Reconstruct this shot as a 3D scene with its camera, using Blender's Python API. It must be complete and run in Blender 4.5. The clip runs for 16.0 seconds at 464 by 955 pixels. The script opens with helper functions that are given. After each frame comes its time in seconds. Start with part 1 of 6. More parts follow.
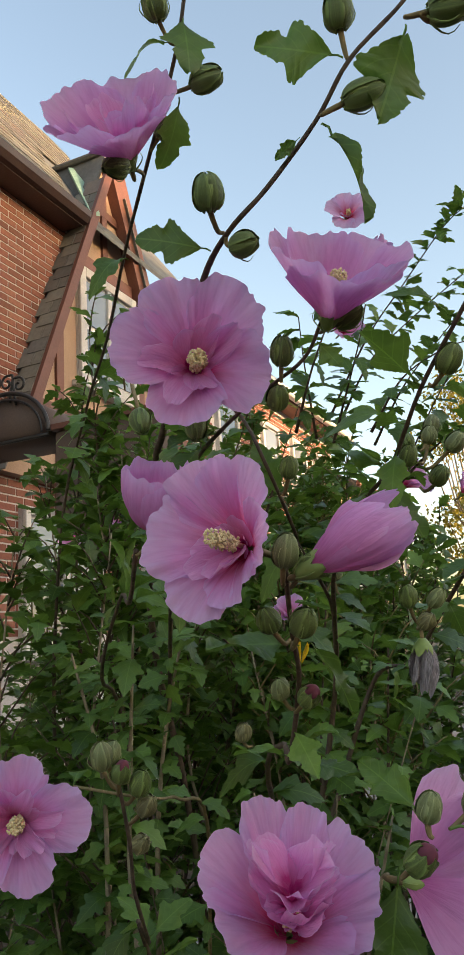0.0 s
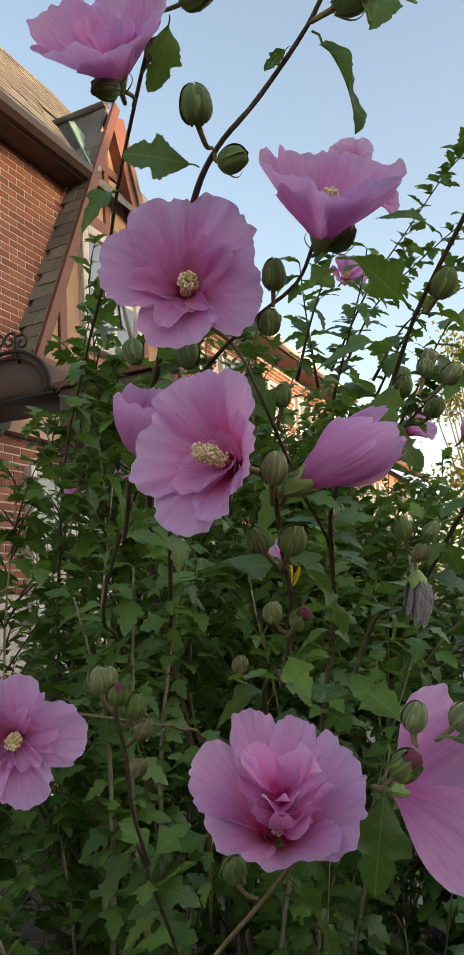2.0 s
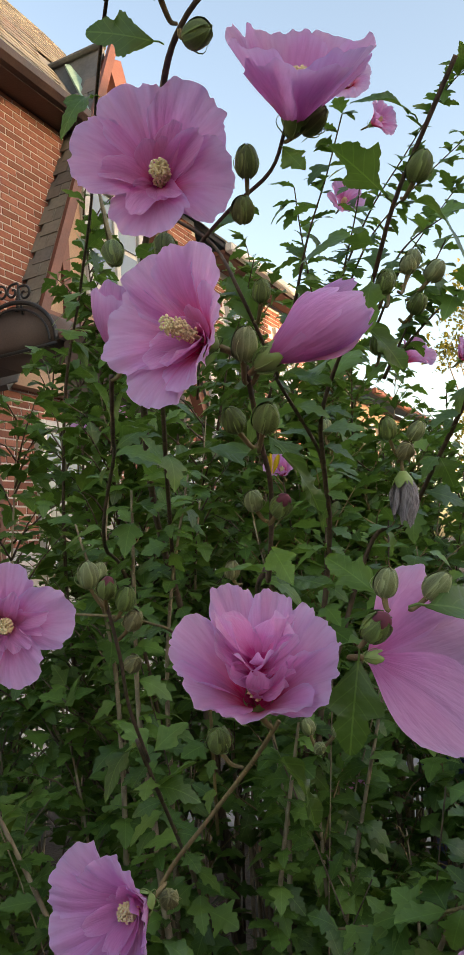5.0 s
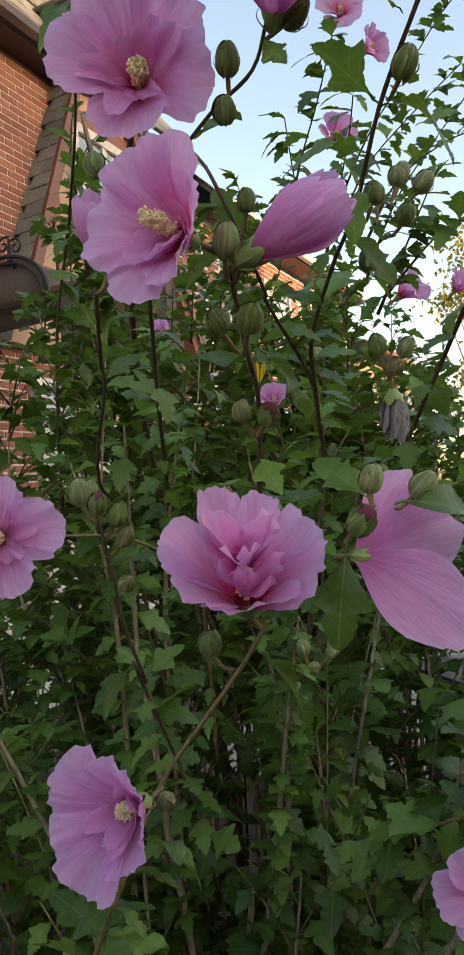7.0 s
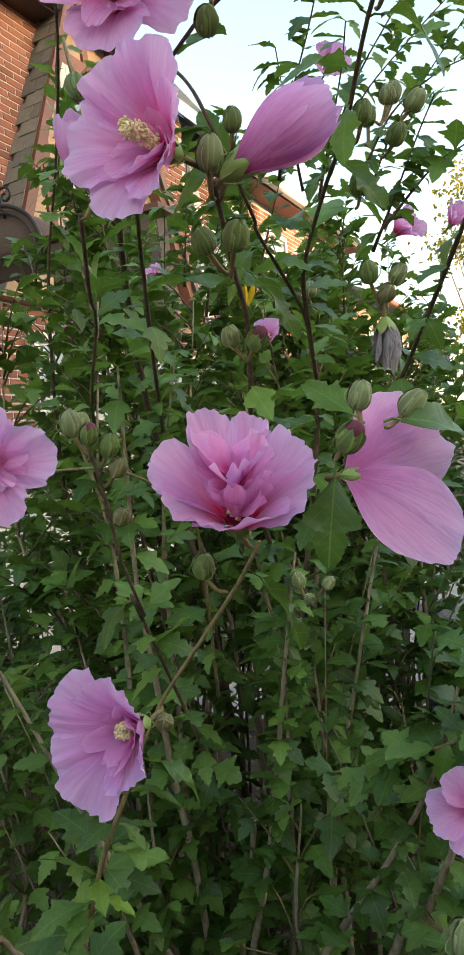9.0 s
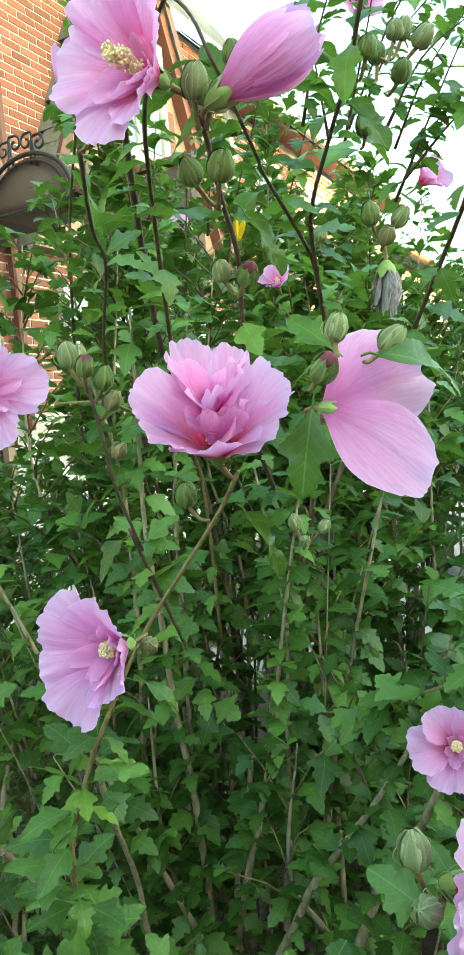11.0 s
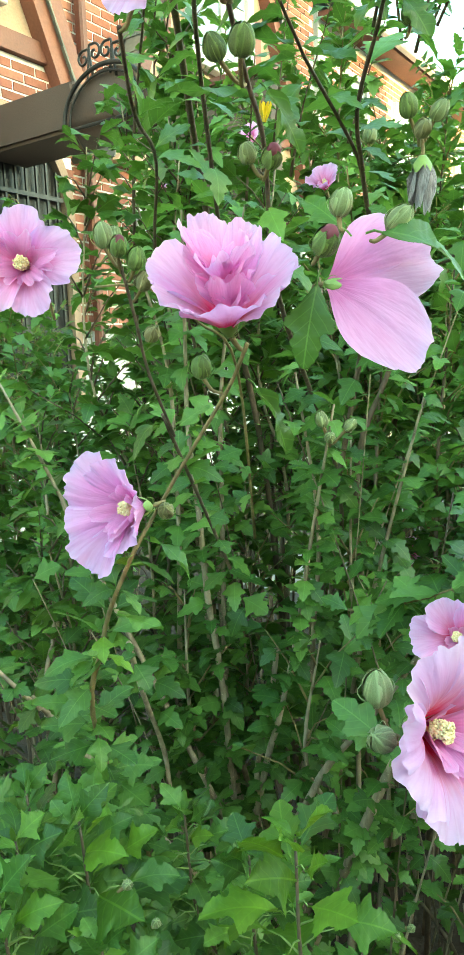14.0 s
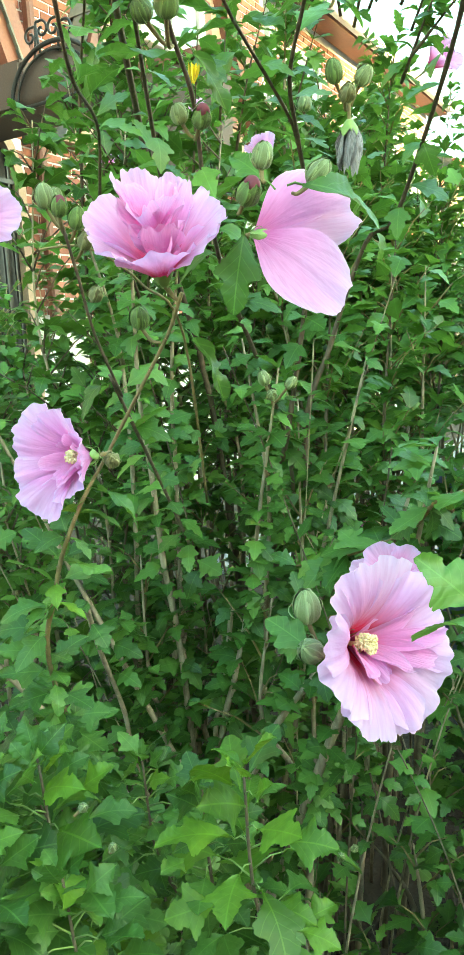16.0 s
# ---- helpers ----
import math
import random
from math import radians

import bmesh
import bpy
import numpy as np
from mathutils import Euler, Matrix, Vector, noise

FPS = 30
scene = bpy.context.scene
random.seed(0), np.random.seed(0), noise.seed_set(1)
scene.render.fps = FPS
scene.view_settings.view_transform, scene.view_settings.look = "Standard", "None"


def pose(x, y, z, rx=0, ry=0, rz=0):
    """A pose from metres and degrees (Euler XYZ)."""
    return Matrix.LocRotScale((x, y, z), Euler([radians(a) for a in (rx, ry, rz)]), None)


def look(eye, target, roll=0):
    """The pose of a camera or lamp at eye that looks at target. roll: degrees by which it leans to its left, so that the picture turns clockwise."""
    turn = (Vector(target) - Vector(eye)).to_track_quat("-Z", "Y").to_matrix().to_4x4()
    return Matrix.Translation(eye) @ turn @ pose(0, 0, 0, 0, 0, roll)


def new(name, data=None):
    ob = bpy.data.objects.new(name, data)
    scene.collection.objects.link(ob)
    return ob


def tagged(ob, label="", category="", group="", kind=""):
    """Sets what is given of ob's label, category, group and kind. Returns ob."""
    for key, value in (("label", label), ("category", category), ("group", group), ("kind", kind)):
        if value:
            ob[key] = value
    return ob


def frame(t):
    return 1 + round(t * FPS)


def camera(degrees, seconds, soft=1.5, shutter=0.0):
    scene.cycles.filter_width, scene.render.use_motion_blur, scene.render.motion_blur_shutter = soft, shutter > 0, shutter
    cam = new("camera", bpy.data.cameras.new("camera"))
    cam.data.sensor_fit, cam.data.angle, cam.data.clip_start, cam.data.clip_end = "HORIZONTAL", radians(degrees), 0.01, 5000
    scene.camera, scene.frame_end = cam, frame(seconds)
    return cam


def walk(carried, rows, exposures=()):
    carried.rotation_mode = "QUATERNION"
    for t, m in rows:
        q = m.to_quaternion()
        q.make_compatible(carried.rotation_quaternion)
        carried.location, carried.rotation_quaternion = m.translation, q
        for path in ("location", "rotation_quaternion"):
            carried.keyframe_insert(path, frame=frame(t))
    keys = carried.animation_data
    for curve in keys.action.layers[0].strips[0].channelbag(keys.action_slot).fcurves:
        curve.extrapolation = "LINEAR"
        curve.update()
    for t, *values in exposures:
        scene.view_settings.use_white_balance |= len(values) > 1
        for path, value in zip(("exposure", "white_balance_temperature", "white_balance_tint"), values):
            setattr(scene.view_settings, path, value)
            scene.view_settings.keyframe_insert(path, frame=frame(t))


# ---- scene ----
cam = camera(34.4, 16.0)
PATH = [
    (0, (0.074, 0.036, 1.528), (-0.041, 1.988, 1.946), -3.4),
    (0.5, (0.078, 0.033, 1.519), (-0.041, 1.991, 1.908), -3.5),
    (1, (0.077, 0.035, 1.515), (-0.045, 1.998, 1.881), -3.5),
    (1.5, (0.078, 0.036, 1.509), (-0.047, 2.002, 1.855), -3.5),
    (2, (0.081, 0.04, 1.505), (-0.057, 2.01, 1.824), -3.5),
    (2.5, (0.086, 0.041, 1.498), (-0.053, 2.014, 1.793), -3.8),
    (3, (0.089, 0.04, 1.49), (-0.053, 2.017, 1.761), -3.8),
    (3.5, (0.095, 0.039, 1.485), (-0.052, 2.017, 1.744), -4.0),
    (4, (0.097, 0.041, 1.479), (-0.063, 2.02, 1.716), -4.2),
    (6.5, (0.102, 0.037, 1.439), (-0.097, 2.023, 1.567), -5.3),
    (7, (0.103, 0.042, 1.432), (-0.086, 2.031, 1.52), -5.8),
    (7.5, (0.103, 0.041, 1.424), (-0.076, 2.032, 1.47), -6.3),
    (8, (0.101, 0.042, 1.42), (-0.079, 2.034, 1.433), -6.6),
    (10.5, (0.128, 0.038, 1.4), (-0.136, 2.018, 1.298), -6.0),
    (11, (0.135, 0.031, 1.394), (-0.156, 2.006, 1.26), -5.0),
    (11.5, (0.139, 0.028, 1.387), (-0.216, 1.99, 1.221), -4.0),
    (12, (0.147, 0.019, 1.378), (-0.263, 1.967, 1.183), -3.2),
    (12.5, (0.152, 0.014, 1.374), (-0.303, 1.948, 1.147), -2.4),
    (13, (0.155, 0.005, 1.369), (-0.334, 1.927, 1.112), -1.5),
    (13.5, (0.168, 0.002, 1.361), (-0.322, 1.921, 1.084), -2.1),
    (14, (0.177, -0.001, 1.356), (-0.295, 1.919, 1.053), -2.1),
    (14.5, (0.183, -0.009, 1.35), (-0.272, 1.911, 1.027), -2.2),
    (15, (0.193, -0.017, 1.343), (-0.227, 1.91, 1.01), -2.4),
    (15.5, (0.197, -0.025, 1.337), (-0.196, 1.906, 0.995), -2.6),
    (16, (0.2, -0.034, 1.331), (-0.175, 1.9, 0.985), -3.0),
]
walk(cam, [(t, look(eye, target, roll)) for t, eye, target, roll in PATH],
     exposures=[(0, 2.07, 8050, 14), (2.5, 2.00, 8100, 15), (4.2, 2.17, 8100, 16), (8.2, 2.30, 8050, 17), (10.3, 3.76, 7750, -12), (12, 3.80, 7750, -18), (13, 3.94, 7750, -22), (14.5, 4.13, 7750, -26), (16, 4.24, 7750, -27)])

# ---- light ----
SUN_AZ, SUN_EL = radians(112), radians(9)      # azimuth clockwise from +y
world = bpy.data.worlds.new("evening_sky")
scene.world = world
world.use_nodes = True
wt = world.node_tree
sky = wt.nodes.new("ShaderNodeTexSky")
sky.sky_type, sky.sun_disc = "NISHITA", False
sky.sun_elevation, sky.sun_rotation = SUN_EL, SUN_AZ
sky.air_density, sky.dust_density, sky.ozone_density = 1.0, 2.2, 1.4
wt.links.new(sky.outputs[0], wt.nodes["Background"].inputs[0])
wt.nodes["Background"].inputs[1].default_value = 0.15
sun_data = bpy.data.lights.new("sun", "SUN")
sun_data.energy, sun_data.angle, sun_data.color = 1.7, radians(0.6), (1.0, 0.72, 0.48)
sun = new("sun", sun_data)
to_sun = Vector((math.sin(SUN_AZ) * math.cos(SUN_EL), math.cos(SUN_AZ) * math.cos(SUN_EL), math.sin(SUN_EL)))
sun.matrix_world = look(to_sun * 60, (0, 0, 0))


# ---- materials ----
def material(name, colour, rough=0.6, metal=0.0):
    m = bpy.data.materials.new(name)
    m.use_nodes = True
    b = m.node_tree.nodes["Principled BSDF"]
    b.inputs["Base Color"].default_value = (*colour, 1)
    b.inputs["Roughness"].default_value = rough
    b.inputs["Metallic"].default_value = metal
    return m, m.node_tree, b


def node(tree, kind, **values):
    n = tree.nodes.new(kind)
    for key, v in values.items():
        n.inputs[key].default_value = v
    return n


def ramp(tree, fac, *stops):
    n = tree.nodes.new("ShaderNodeValToRGB")
    tree.links.new(fac, n.inputs[0])
    while len(n.color_ramp.elements) < len(stops):
        n.color_ramp.elements.new(0.5)
    for e, (p, c) in zip(n.color_ramp.elements, stops):
        e.position, e.color = p, (*c, 1)
    return n.outputs[0]


def mix(tree, mode, fac, a, b):
    n = tree.nodes.new("ShaderNodeMix")
    n.data_type, n.blend_type = "RGBA", mode
    for sock, v in ((n.inputs[0], fac), (n.inputs[6], a), (n.inputs[7], b)):
        if isinstance(v, bpy.types.NodeSocket):
            tree.links.new(v, sock)
        else:
            sock.default_value = v if isinstance(v, (int, float)) else (*v, 1)
    return n.outputs[2]


def noise_at(tree, scale, detail=4.0, coord="Object", stretch=(1, 1, 1)):
    tc = tree.nodes.new("ShaderNodeTexCoord")
    mp = tree.nodes.new("ShaderNodeMapping")
    mp.inputs["Scale"].default_value = stretch
    tree.links.new(tc.outputs[coord], mp.inputs[0])
    n = node(tree, "ShaderNodeTexNoise", Scale=scale, Detail=detail)
    tree.links.new(mp.outputs[0], n.inputs["Vector"])
    return n.outputs["Fac"]


def bump(tree, bsdf, height, strength=0.3, distance=0.002):
    n = node(tree, "ShaderNodeBump", Strength=strength, Distance=distance)
    tree.links.new(height, n.inputs["Height"])
    tree.links.new(n.outputs[0], bsdf.inputs["Normal"])


def value(tree, op, a, b=0.5):
    n = tree.nodes.new("ShaderNodeMath")
    n.operation = op
    for sock, v in ((n.inputs[0], a), (n.inputs[1], b)):
        if isinstance(v, bpy.types.NodeSocket):
            tree.links.new(v, sock)
        else:
            sock.default_value = v
    return n.outputs[0]


def let_through(tree, bsdf, colour, amount):
    """Part of the light passes through the thin sheet."""
    tr = tree.nodes.new("ShaderNodeBsdfTranslucent")
    if isinstance(colour, bpy.types.NodeSocket):
        tree.links.new(colour, tr.inputs[0])
    else:
        tr.inputs[0].default_value = (*colour, 1)
    mx = tree.nodes.new("ShaderNodeMixShader")
    mx.inputs[0].default_value = amount
    tree.links.new(bsdf.outputs[0], mx.inputs[1])
    tree.links.new(tr.outputs[0], mx.inputs[2])
    tree.links.new(mx.outputs[0], tree.nodes["Material Output"].inputs[0])


def petal_material(name, throat, mid, rim, reach):
    """Pink petal: throat, blade and rim colours along the petal, with fine veins."""
    m, t, b = material(name, mid, 0.55)
    uv = t.nodes.new("ShaderNodeUVMap")
    sep = t.nodes.new("ShaderNodeSeparateXYZ")
    t.links.new(uv.outputs[0], sep.inputs[0])
    wob = noise_at(t, 6.0, 3.0, "UV", (5, 1, 1))
    along = value(t, "ADD", sep.outputs[1], value(t, "MULTIPLY", value(t, "SUBTRACT", wob), 0.16))
    deep = tuple(0.5 * (a + c) for a, c in zip(throat, mid))
    base = ramp(t, along, (0.45 * reach, throat), (0.72 * reach, deep), (reach + 0.10, mid), (0.86, tuple((a + c) / 2 for a, c in zip(mid, rim))), (1.0, rim))
    vein = noise_at(t, 4.0, 2.0, "UV", (7, 1.0, 1))
    col = mix(t, "MULTIPLY", 0.24, base, ramp(t, vein, (0.36, (0.78, 0.52, 0.72)), (0.56, (1, 1, 1))))
    info = t.nodes.new("ShaderNodeObjectInfo")
    col = mix(t, "MULTIPLY", 0.5, col, ramp(t, info.outputs["Random"], (0, (0.93, 0.86, 0.95)), (1, (1, 1, 1))))
    blotch = noise_at(t, 3.0, 2.0, "UV")
    col = mix(t, "MIX", ramp(t, blotch, (0.5, (0, 0, 0)), (0.75, (0.22, 0.22, 0.22))), col, (0.74, 0.46, 0.78))
    t.links.new(col, b.inputs["Base Color"])
    b.inputs["Specular IOR Level"].default_value = 0.25
    b.inputs["Sheen Weight"].default_value = 0.15
    crumple = noise_at(t, 3.5, 3.0, "UV", (2.2, 1, 1))
    bump(t, b, value(t, "ADD", value(t, "MULTIPLY", vein, 0.5), value(t, "MULTIPLY", crumple, 1.6)), 0.55, 0.003)
    let_through(t, b, col, 0.52)
    return m


PETAL = petal_material("pink_petal", (0.72, 0.016, 0.16), (0.89, 0.40, 0.75), (0.86, 0.57, 0.88), 0.54)
PETAL_RED = petal_material("pink_petal_red_throat", (0.72, 0.004, 0.06), (0.82, 0.47, 0.77), (0.82, 0.60, 0.87), 0.58)
PETAL_BACK = petal_material("petal_back", (0.78, 0.24, 0.57), (0.88, 0.40, 0.75), (0.86, 0.57, 0.88), 0.38)
INNER = petal_material("inner_petal", (0.78, 0.08, 0.36), (0.92, 0.38, 0.73), (0.91, 0.56, 0.84), 0.30)
INNER_RED = petal_material("inner_petal_red_throat", (0.74, 0.02, 0.14), (0.84, 0.47, 0.75), (0.85, 0.63, 0.86), 0.34)


def leaf_material(name, dark, light, glow, gloss):
    m, t, b = material(name, dark, gloss)
    geo = t.nodes.new("ShaderNodeNewGeometry")
    info = t.nodes.new("ShaderNodeObjectInfo")
    pick = value(t, "FRACT", value(t, "ADD", geo.outputs["Random Per Island"], info.outputs["Random"]))
    col = ramp(t, pick, (0.0, tuple(0.7 * a for a in dark)), (0.35, dark), (0.78, tuple(0.5 * a + 0.5 * c for a, c in zip(dark, light))), (1.0, light))
    clump = noise_at(t, 5.0, 3.0)
    col = mix(t, "MULTIPLY", 0.6, col, ramp(t, clump, (0.36, (0.62, 0.68, 0.70)), (0.62, (1, 1, 1))))
    uv = t.nodes.new("ShaderNodeUVMap")
    sep = t.nodes.new("ShaderNodeSeparateXYZ")
    t.links.new(uv.outputs[0], sep.inputs[0])
    off = value(t, "ABSOLUTE", value(t, "SUBTRACT", sep.outputs[0]))
    side = value(t, "SUBTRACT", sep.outputs[1], value(t, "MULTIPLY", off, 0.9))
    ribs = value(t, "ABSOLUTE", value(t, "SUBTRACT", value(t, "FRACT", value(t, "MULTIPLY", side, 6.0))))
    rib = value(t, "MAXIMUM", value(t, "LESS_THAN", off, 0.012), value(t, "MULTIPLY", value(t, "LESS_THAN", ribs, 0.05), 0.5))
    col = mix(t, "MIX", value(t, "MULTIPLY", rib, 0.22), col, tuple(min(1, 1.9 * c) for c in light))
    spots = noise_at(t, 4.0, 4.0, "UV")
    col = mix(t, "MULTIPLY", 0.5, col, ramp(t, spots, (0.3, (0.72, 0.72, 0.66)), (0.65, (1, 1, 1))))
    t.links.new(col, b.inputs["Base Color"])
    b.inputs["Specular IOR Level"].default_value = 0.42
    bump(t, b, value(t, "ADD", value(t, "MULTIPLY", ribs, 0.14), spots), 0.6, 0.002)
    let_through(t, b, mix(t, "MIX", 0.5, col, glow), 0.34)
    return m


LEAF = leaf_material("shrub_leaf", (0.064, 0.146, 0.030), (0.175, 0.320, 0.064), (0.28, 0.48, 0.06), 0.40)
LEAF_FRESH = leaf_material("fresh_leaf", (0.095, 0.195, 0.024), (0.200, 0.345, 0.040), (0.34, 0.52, 0.04), 0.44)


def woody(name, dark, light, scale, old=None):
    m, t, b = material(name, dark, 0.75)
    n = noise_at(t, scale, 6.0, "Object", (1, 1, 0.35))
    spots = noise_at(t, scale * 3.2, 2.0)
    col = ramp(t, n, (0.3, dark), (0.75, light))
    col = mix(t, "MIX", ramp(t, spots, (0.66, (0, 0, 0)), (0.72, (0.6, 0.6, 0.6))), col, tuple(min(1, 1.7 * c) for c in light))
    if old:                                    # older wood towards the root is greyer
        tc = t.nodes.new("ShaderNodeTexCoord")
        sep = t.nodes.new("ShaderNodeSeparateXYZ")
        t.links.new(tc.outputs["Object"], sep.inputs[0])
        age = ramp(t, value(t, "MULTIPLY", sep.outputs[2], 0.5), (0.42, (0.8, 0.8, 0.8)), (0.74, (0, 0, 0)))
        col = mix(t, "MIX", age, col, mix(t, "MULTIPLY", 0.7, old, ramp(t, n, (0.3, (0.45, 0.42, 0.4)), (0.7, (1, 1, 1)))))
    t.links.new(col, b.inputs["Base Color"])
    bump(t, b, n, 0.6, 0.002)
    return m


STEM = woody("purple_brown_stem", (0.060, 0.038, 0.028), (0.150, 0.095, 0.062), 180, (0.20, 0.155, 0.105))
STEM_GREEN = woody("green_brown_stem", (0.15, 0.115, 0.048), (0.30, 0.22, 0.10), 180)
BARK = woody("grey_bark", (0.18, 0.135, 0.088), (0.44, 0.35, 0.24), 120)


def bud_material(name, dark, light):
    m, t, b = material(name, dark, 0.5)
    n = noise_at(t, 220, 4.0)
    big = noise_at(t, 60, 2.0)
    info = t.nodes.new("ShaderNodeObjectInfo")
    col = mix(t, "MIX", ramp(t, n, (0.35, (0, 0, 0)), (0.7, (1, 1, 1))), dark, light)
    col = mix(t, "MULTIPLY", 0.7, col, ramp(t, info.outputs["Random"], (0, (0.75, 0.72, 0.7)), (1, (1.0, 1.0, 0.85))))
    col = mix(t, "MULTIPLY", 0.5, col, ramp(t, big, (0.35, (0.75, 0.6, 0.5)), (0.6, (1, 1, 1))))
    lines = noise_at(t, 5.0, 3.0, "UV", (6, 0.5, 1))
    col = mix(t, "MULTIPLY", 0.5, col, ramp(t, lines, (0.38, (0.66, 0.66, 0.58)), (0.6, (1, 1, 1))))
    uv = t.nodes.new("ShaderNodeUVMap")
    sep = t.nodes.new("ShaderNodeSeparateXYZ")
    t.links.new(uv.outputs[0], sep.inputs[0])
    off = value(t, "ABSOLUTE", value(t, "SUBTRACT", sep.outputs[0]))
    col = mix(t, "MIX", ramp(t, off, (0.36, (0, 0, 0)), (0.5, (0.6, 0.6, 0.6))), col, tuple(1.5 * c for c in light))
    col = mix(t, "MIX", ramp(t, off, (0.0, (0.4, 0.4, 0.4)), (0.06, (0, 0, 0))), col, tuple(1.4 * c for c in light))
    t.links.new(col, b.inputs["Base Color"])
    bump(t, b, n, 0.4, 0.001)
    return m


BUD = bud_material("bud_green", (0.082, 0.142, 0.036), (0.205, 0.295, 0.085))
BUD_PALE = bud_material("pale_bud_green", (0.15, 0.205, 0.085), (0.31, 0.36, 0.175))
POD = bud_material("pod_tan_green", (0.18, 0.19, 0.085), (0.31, 0.30, 0.15))
BUD_TIP = petal_material("bud_petal_tip", (0.30, 0.09, 0.13), (0.34, 0.12, 0.18), (0.42, 0.2, 0.28), 0.5)
YELLOW = material("yellow_leaflet", (0.75, 0.52, 0.02), 0.5)[0]


def pollen_material():
    m, t, b = material("cream_anther", (0.80, 0.68, 0.36), 0.8)
    n = noise_at(t, 700, 2.0)
    t.links.new(ramp(t, n, (0.35, (0.84, 0.68, 0.34)), (0.65, (0.92, 0.82, 0.52))), b.inputs["Base Color"])
    return m


ANTHER = pollen_material()


def withered_material():
    m, t, b = material("withered_petal", (0.3, 0.27, 0.27), 0.8)
    n = noise_at(t, 5.0, 5.0, "UV", (7, 0.7, 1))
    t.links.new(ramp(t, n, (0.35, (0.13, 0.115, 0.12)), (0.65, (0.42, 0.38, 0.40))), b.inputs["Base Color"])
    bump(t, b, n, 0.8, 0.002)
    return m


WITHERED = withered_material()


def mottled(name, dark, light, scale, rough=0.8, fine=8.0, depth=0.003, stretch=(1, 1, 1), metal=0.0):
    m, t, b = material(name, dark, rough, metal)
    big = noise_at(t, scale, 5.0, "Object", stretch)
    small = noise_at(t, scale * fine, 3.0, "Object", stretch)
    info = t.nodes.new("ShaderNodeObjectInfo")
    col = ramp(t, big, (0.3, dark), (0.7, light))
    col = mix(t, "MULTIPLY", 0.6, col, ramp(t, small, (0.3, (0.72, 0.72, 0.72)), (0.65, (1, 1, 1))))
    col = mix(t, "MULTIPLY", 0.8, col, ramp(t, info.outputs["Random"], (0, (0.66, 0.64, 0.66)), (1, (1, 1, 1))))
    t.links.new(col, b.inputs["Base Color"])
    bump(t, b, small, 0.5, depth)
    return m


BRICK = mottled("red_brick", (0.19, 0.070, 0.052), (0.35, 0.145, 0.105), 6.0)
MORTAR = mottled("pale_mortar", (0.64, 0.61, 0.57), (0.76, 0.73, 0.69), 9.0)
SLATE = mottled("grey_slate", (0.085, 0.085, 0.080), (0.17, 0.172, 0.160), 3.0, 0.7)
STUCCO = mottled("tan_stucco", (0.38, 0.255, 0.175), (0.47, 0.33, 0.24), 2.5, 0.9, 30.0)
GUTTER = mottled("dark_brown_gutter", (0.045, 0.022, 0.018), (0.075, 0.038, 0.030), 3.0, 0.45, 20.0)
TIMBER = mottled("red_brown_painted_timber", (0.17, 0.060, 0.038), (0.23, 0.085, 0.055), 3.0, 0.55, 20.0)
COPPER = mottled("green_copper", (0.22, 0.40, 0.32), (0.34, 0.52, 0.42), 5.0, 0.6)
WHITE = mottled("white_painted_wood", (0.62, 0.60, 0.55), (0.74, 0.72, 0.67), 4.0, 0.5, 20.0)
CANVAS = mottled("taupe_canvas", (0.105, 0.070, 0.055), (0.14, 0.095, 0.075), 2.0, 0.75, 60.0)
IRON = mottled("black_wrought_iron", (0.012, 0.012, 0.013), (0.03, 0.03, 0.03), 20.0, 0.45)
SOIL = mottled("dark_soil", (0.030, 0.022, 0.015), (0.075, 0.055, 0.038), 5.0, 0.95, 12.0, 0.02)
STONE = mottled("grey_concrete", (0.26, 0.25, 0.235), (0.38, 0.37, 0.35), 3.0, 0.9, 30.0)
# pale blue-grey base stands in for the sky reflected in the panes
glass_m, glass_t, glass_b = material("sky_tinted_glass", (0.20, 0.24, 0.28), 0.06)
glass_b.inputs["Specular IOR Level"].default_value = 0.9
GLASS = glass_m


# ---- building blocks ----
def mesh(name, verts, faces, mat, uvs=None, smooth=True):
    me = bpy.data.meshes.new(name)
    me.from_pydata([tuple(v) for v in verts], [], faces)
    if uvs is not None:
        loops = np.empty(len(me.loops), dtype=np.int32)
        me.loops.foreach_get("vertex_index", loops)
        me.uv_layers.new().data.foreach_set("uv", np.asarray(uvs, dtype=np.float32)[loops].ravel())
    me.polygons.foreach_set("use_smooth", [smooth] * len(me.polygons))
    me.materials.append(mat)
    me.update()
    return me


def put(name, me, parent=None, m=None, label=""):
    ob = new(name, me)
    ob.parent = parent
    if m is not None:
        ob.matrix_basis = m
    return tagged(ob, label)


def part(name, bm, mat, parent, label="", m=None, smooth=False):
    me = bpy.data.meshes.new(name)
    bm.to_mesh(me)
    bm.free()
    me.materials.append(mat)
    if smooth:
        me.polygons.foreach_set("use_smooth", [True] * len(me.polygons))
    return put(name, me, parent, m, label)


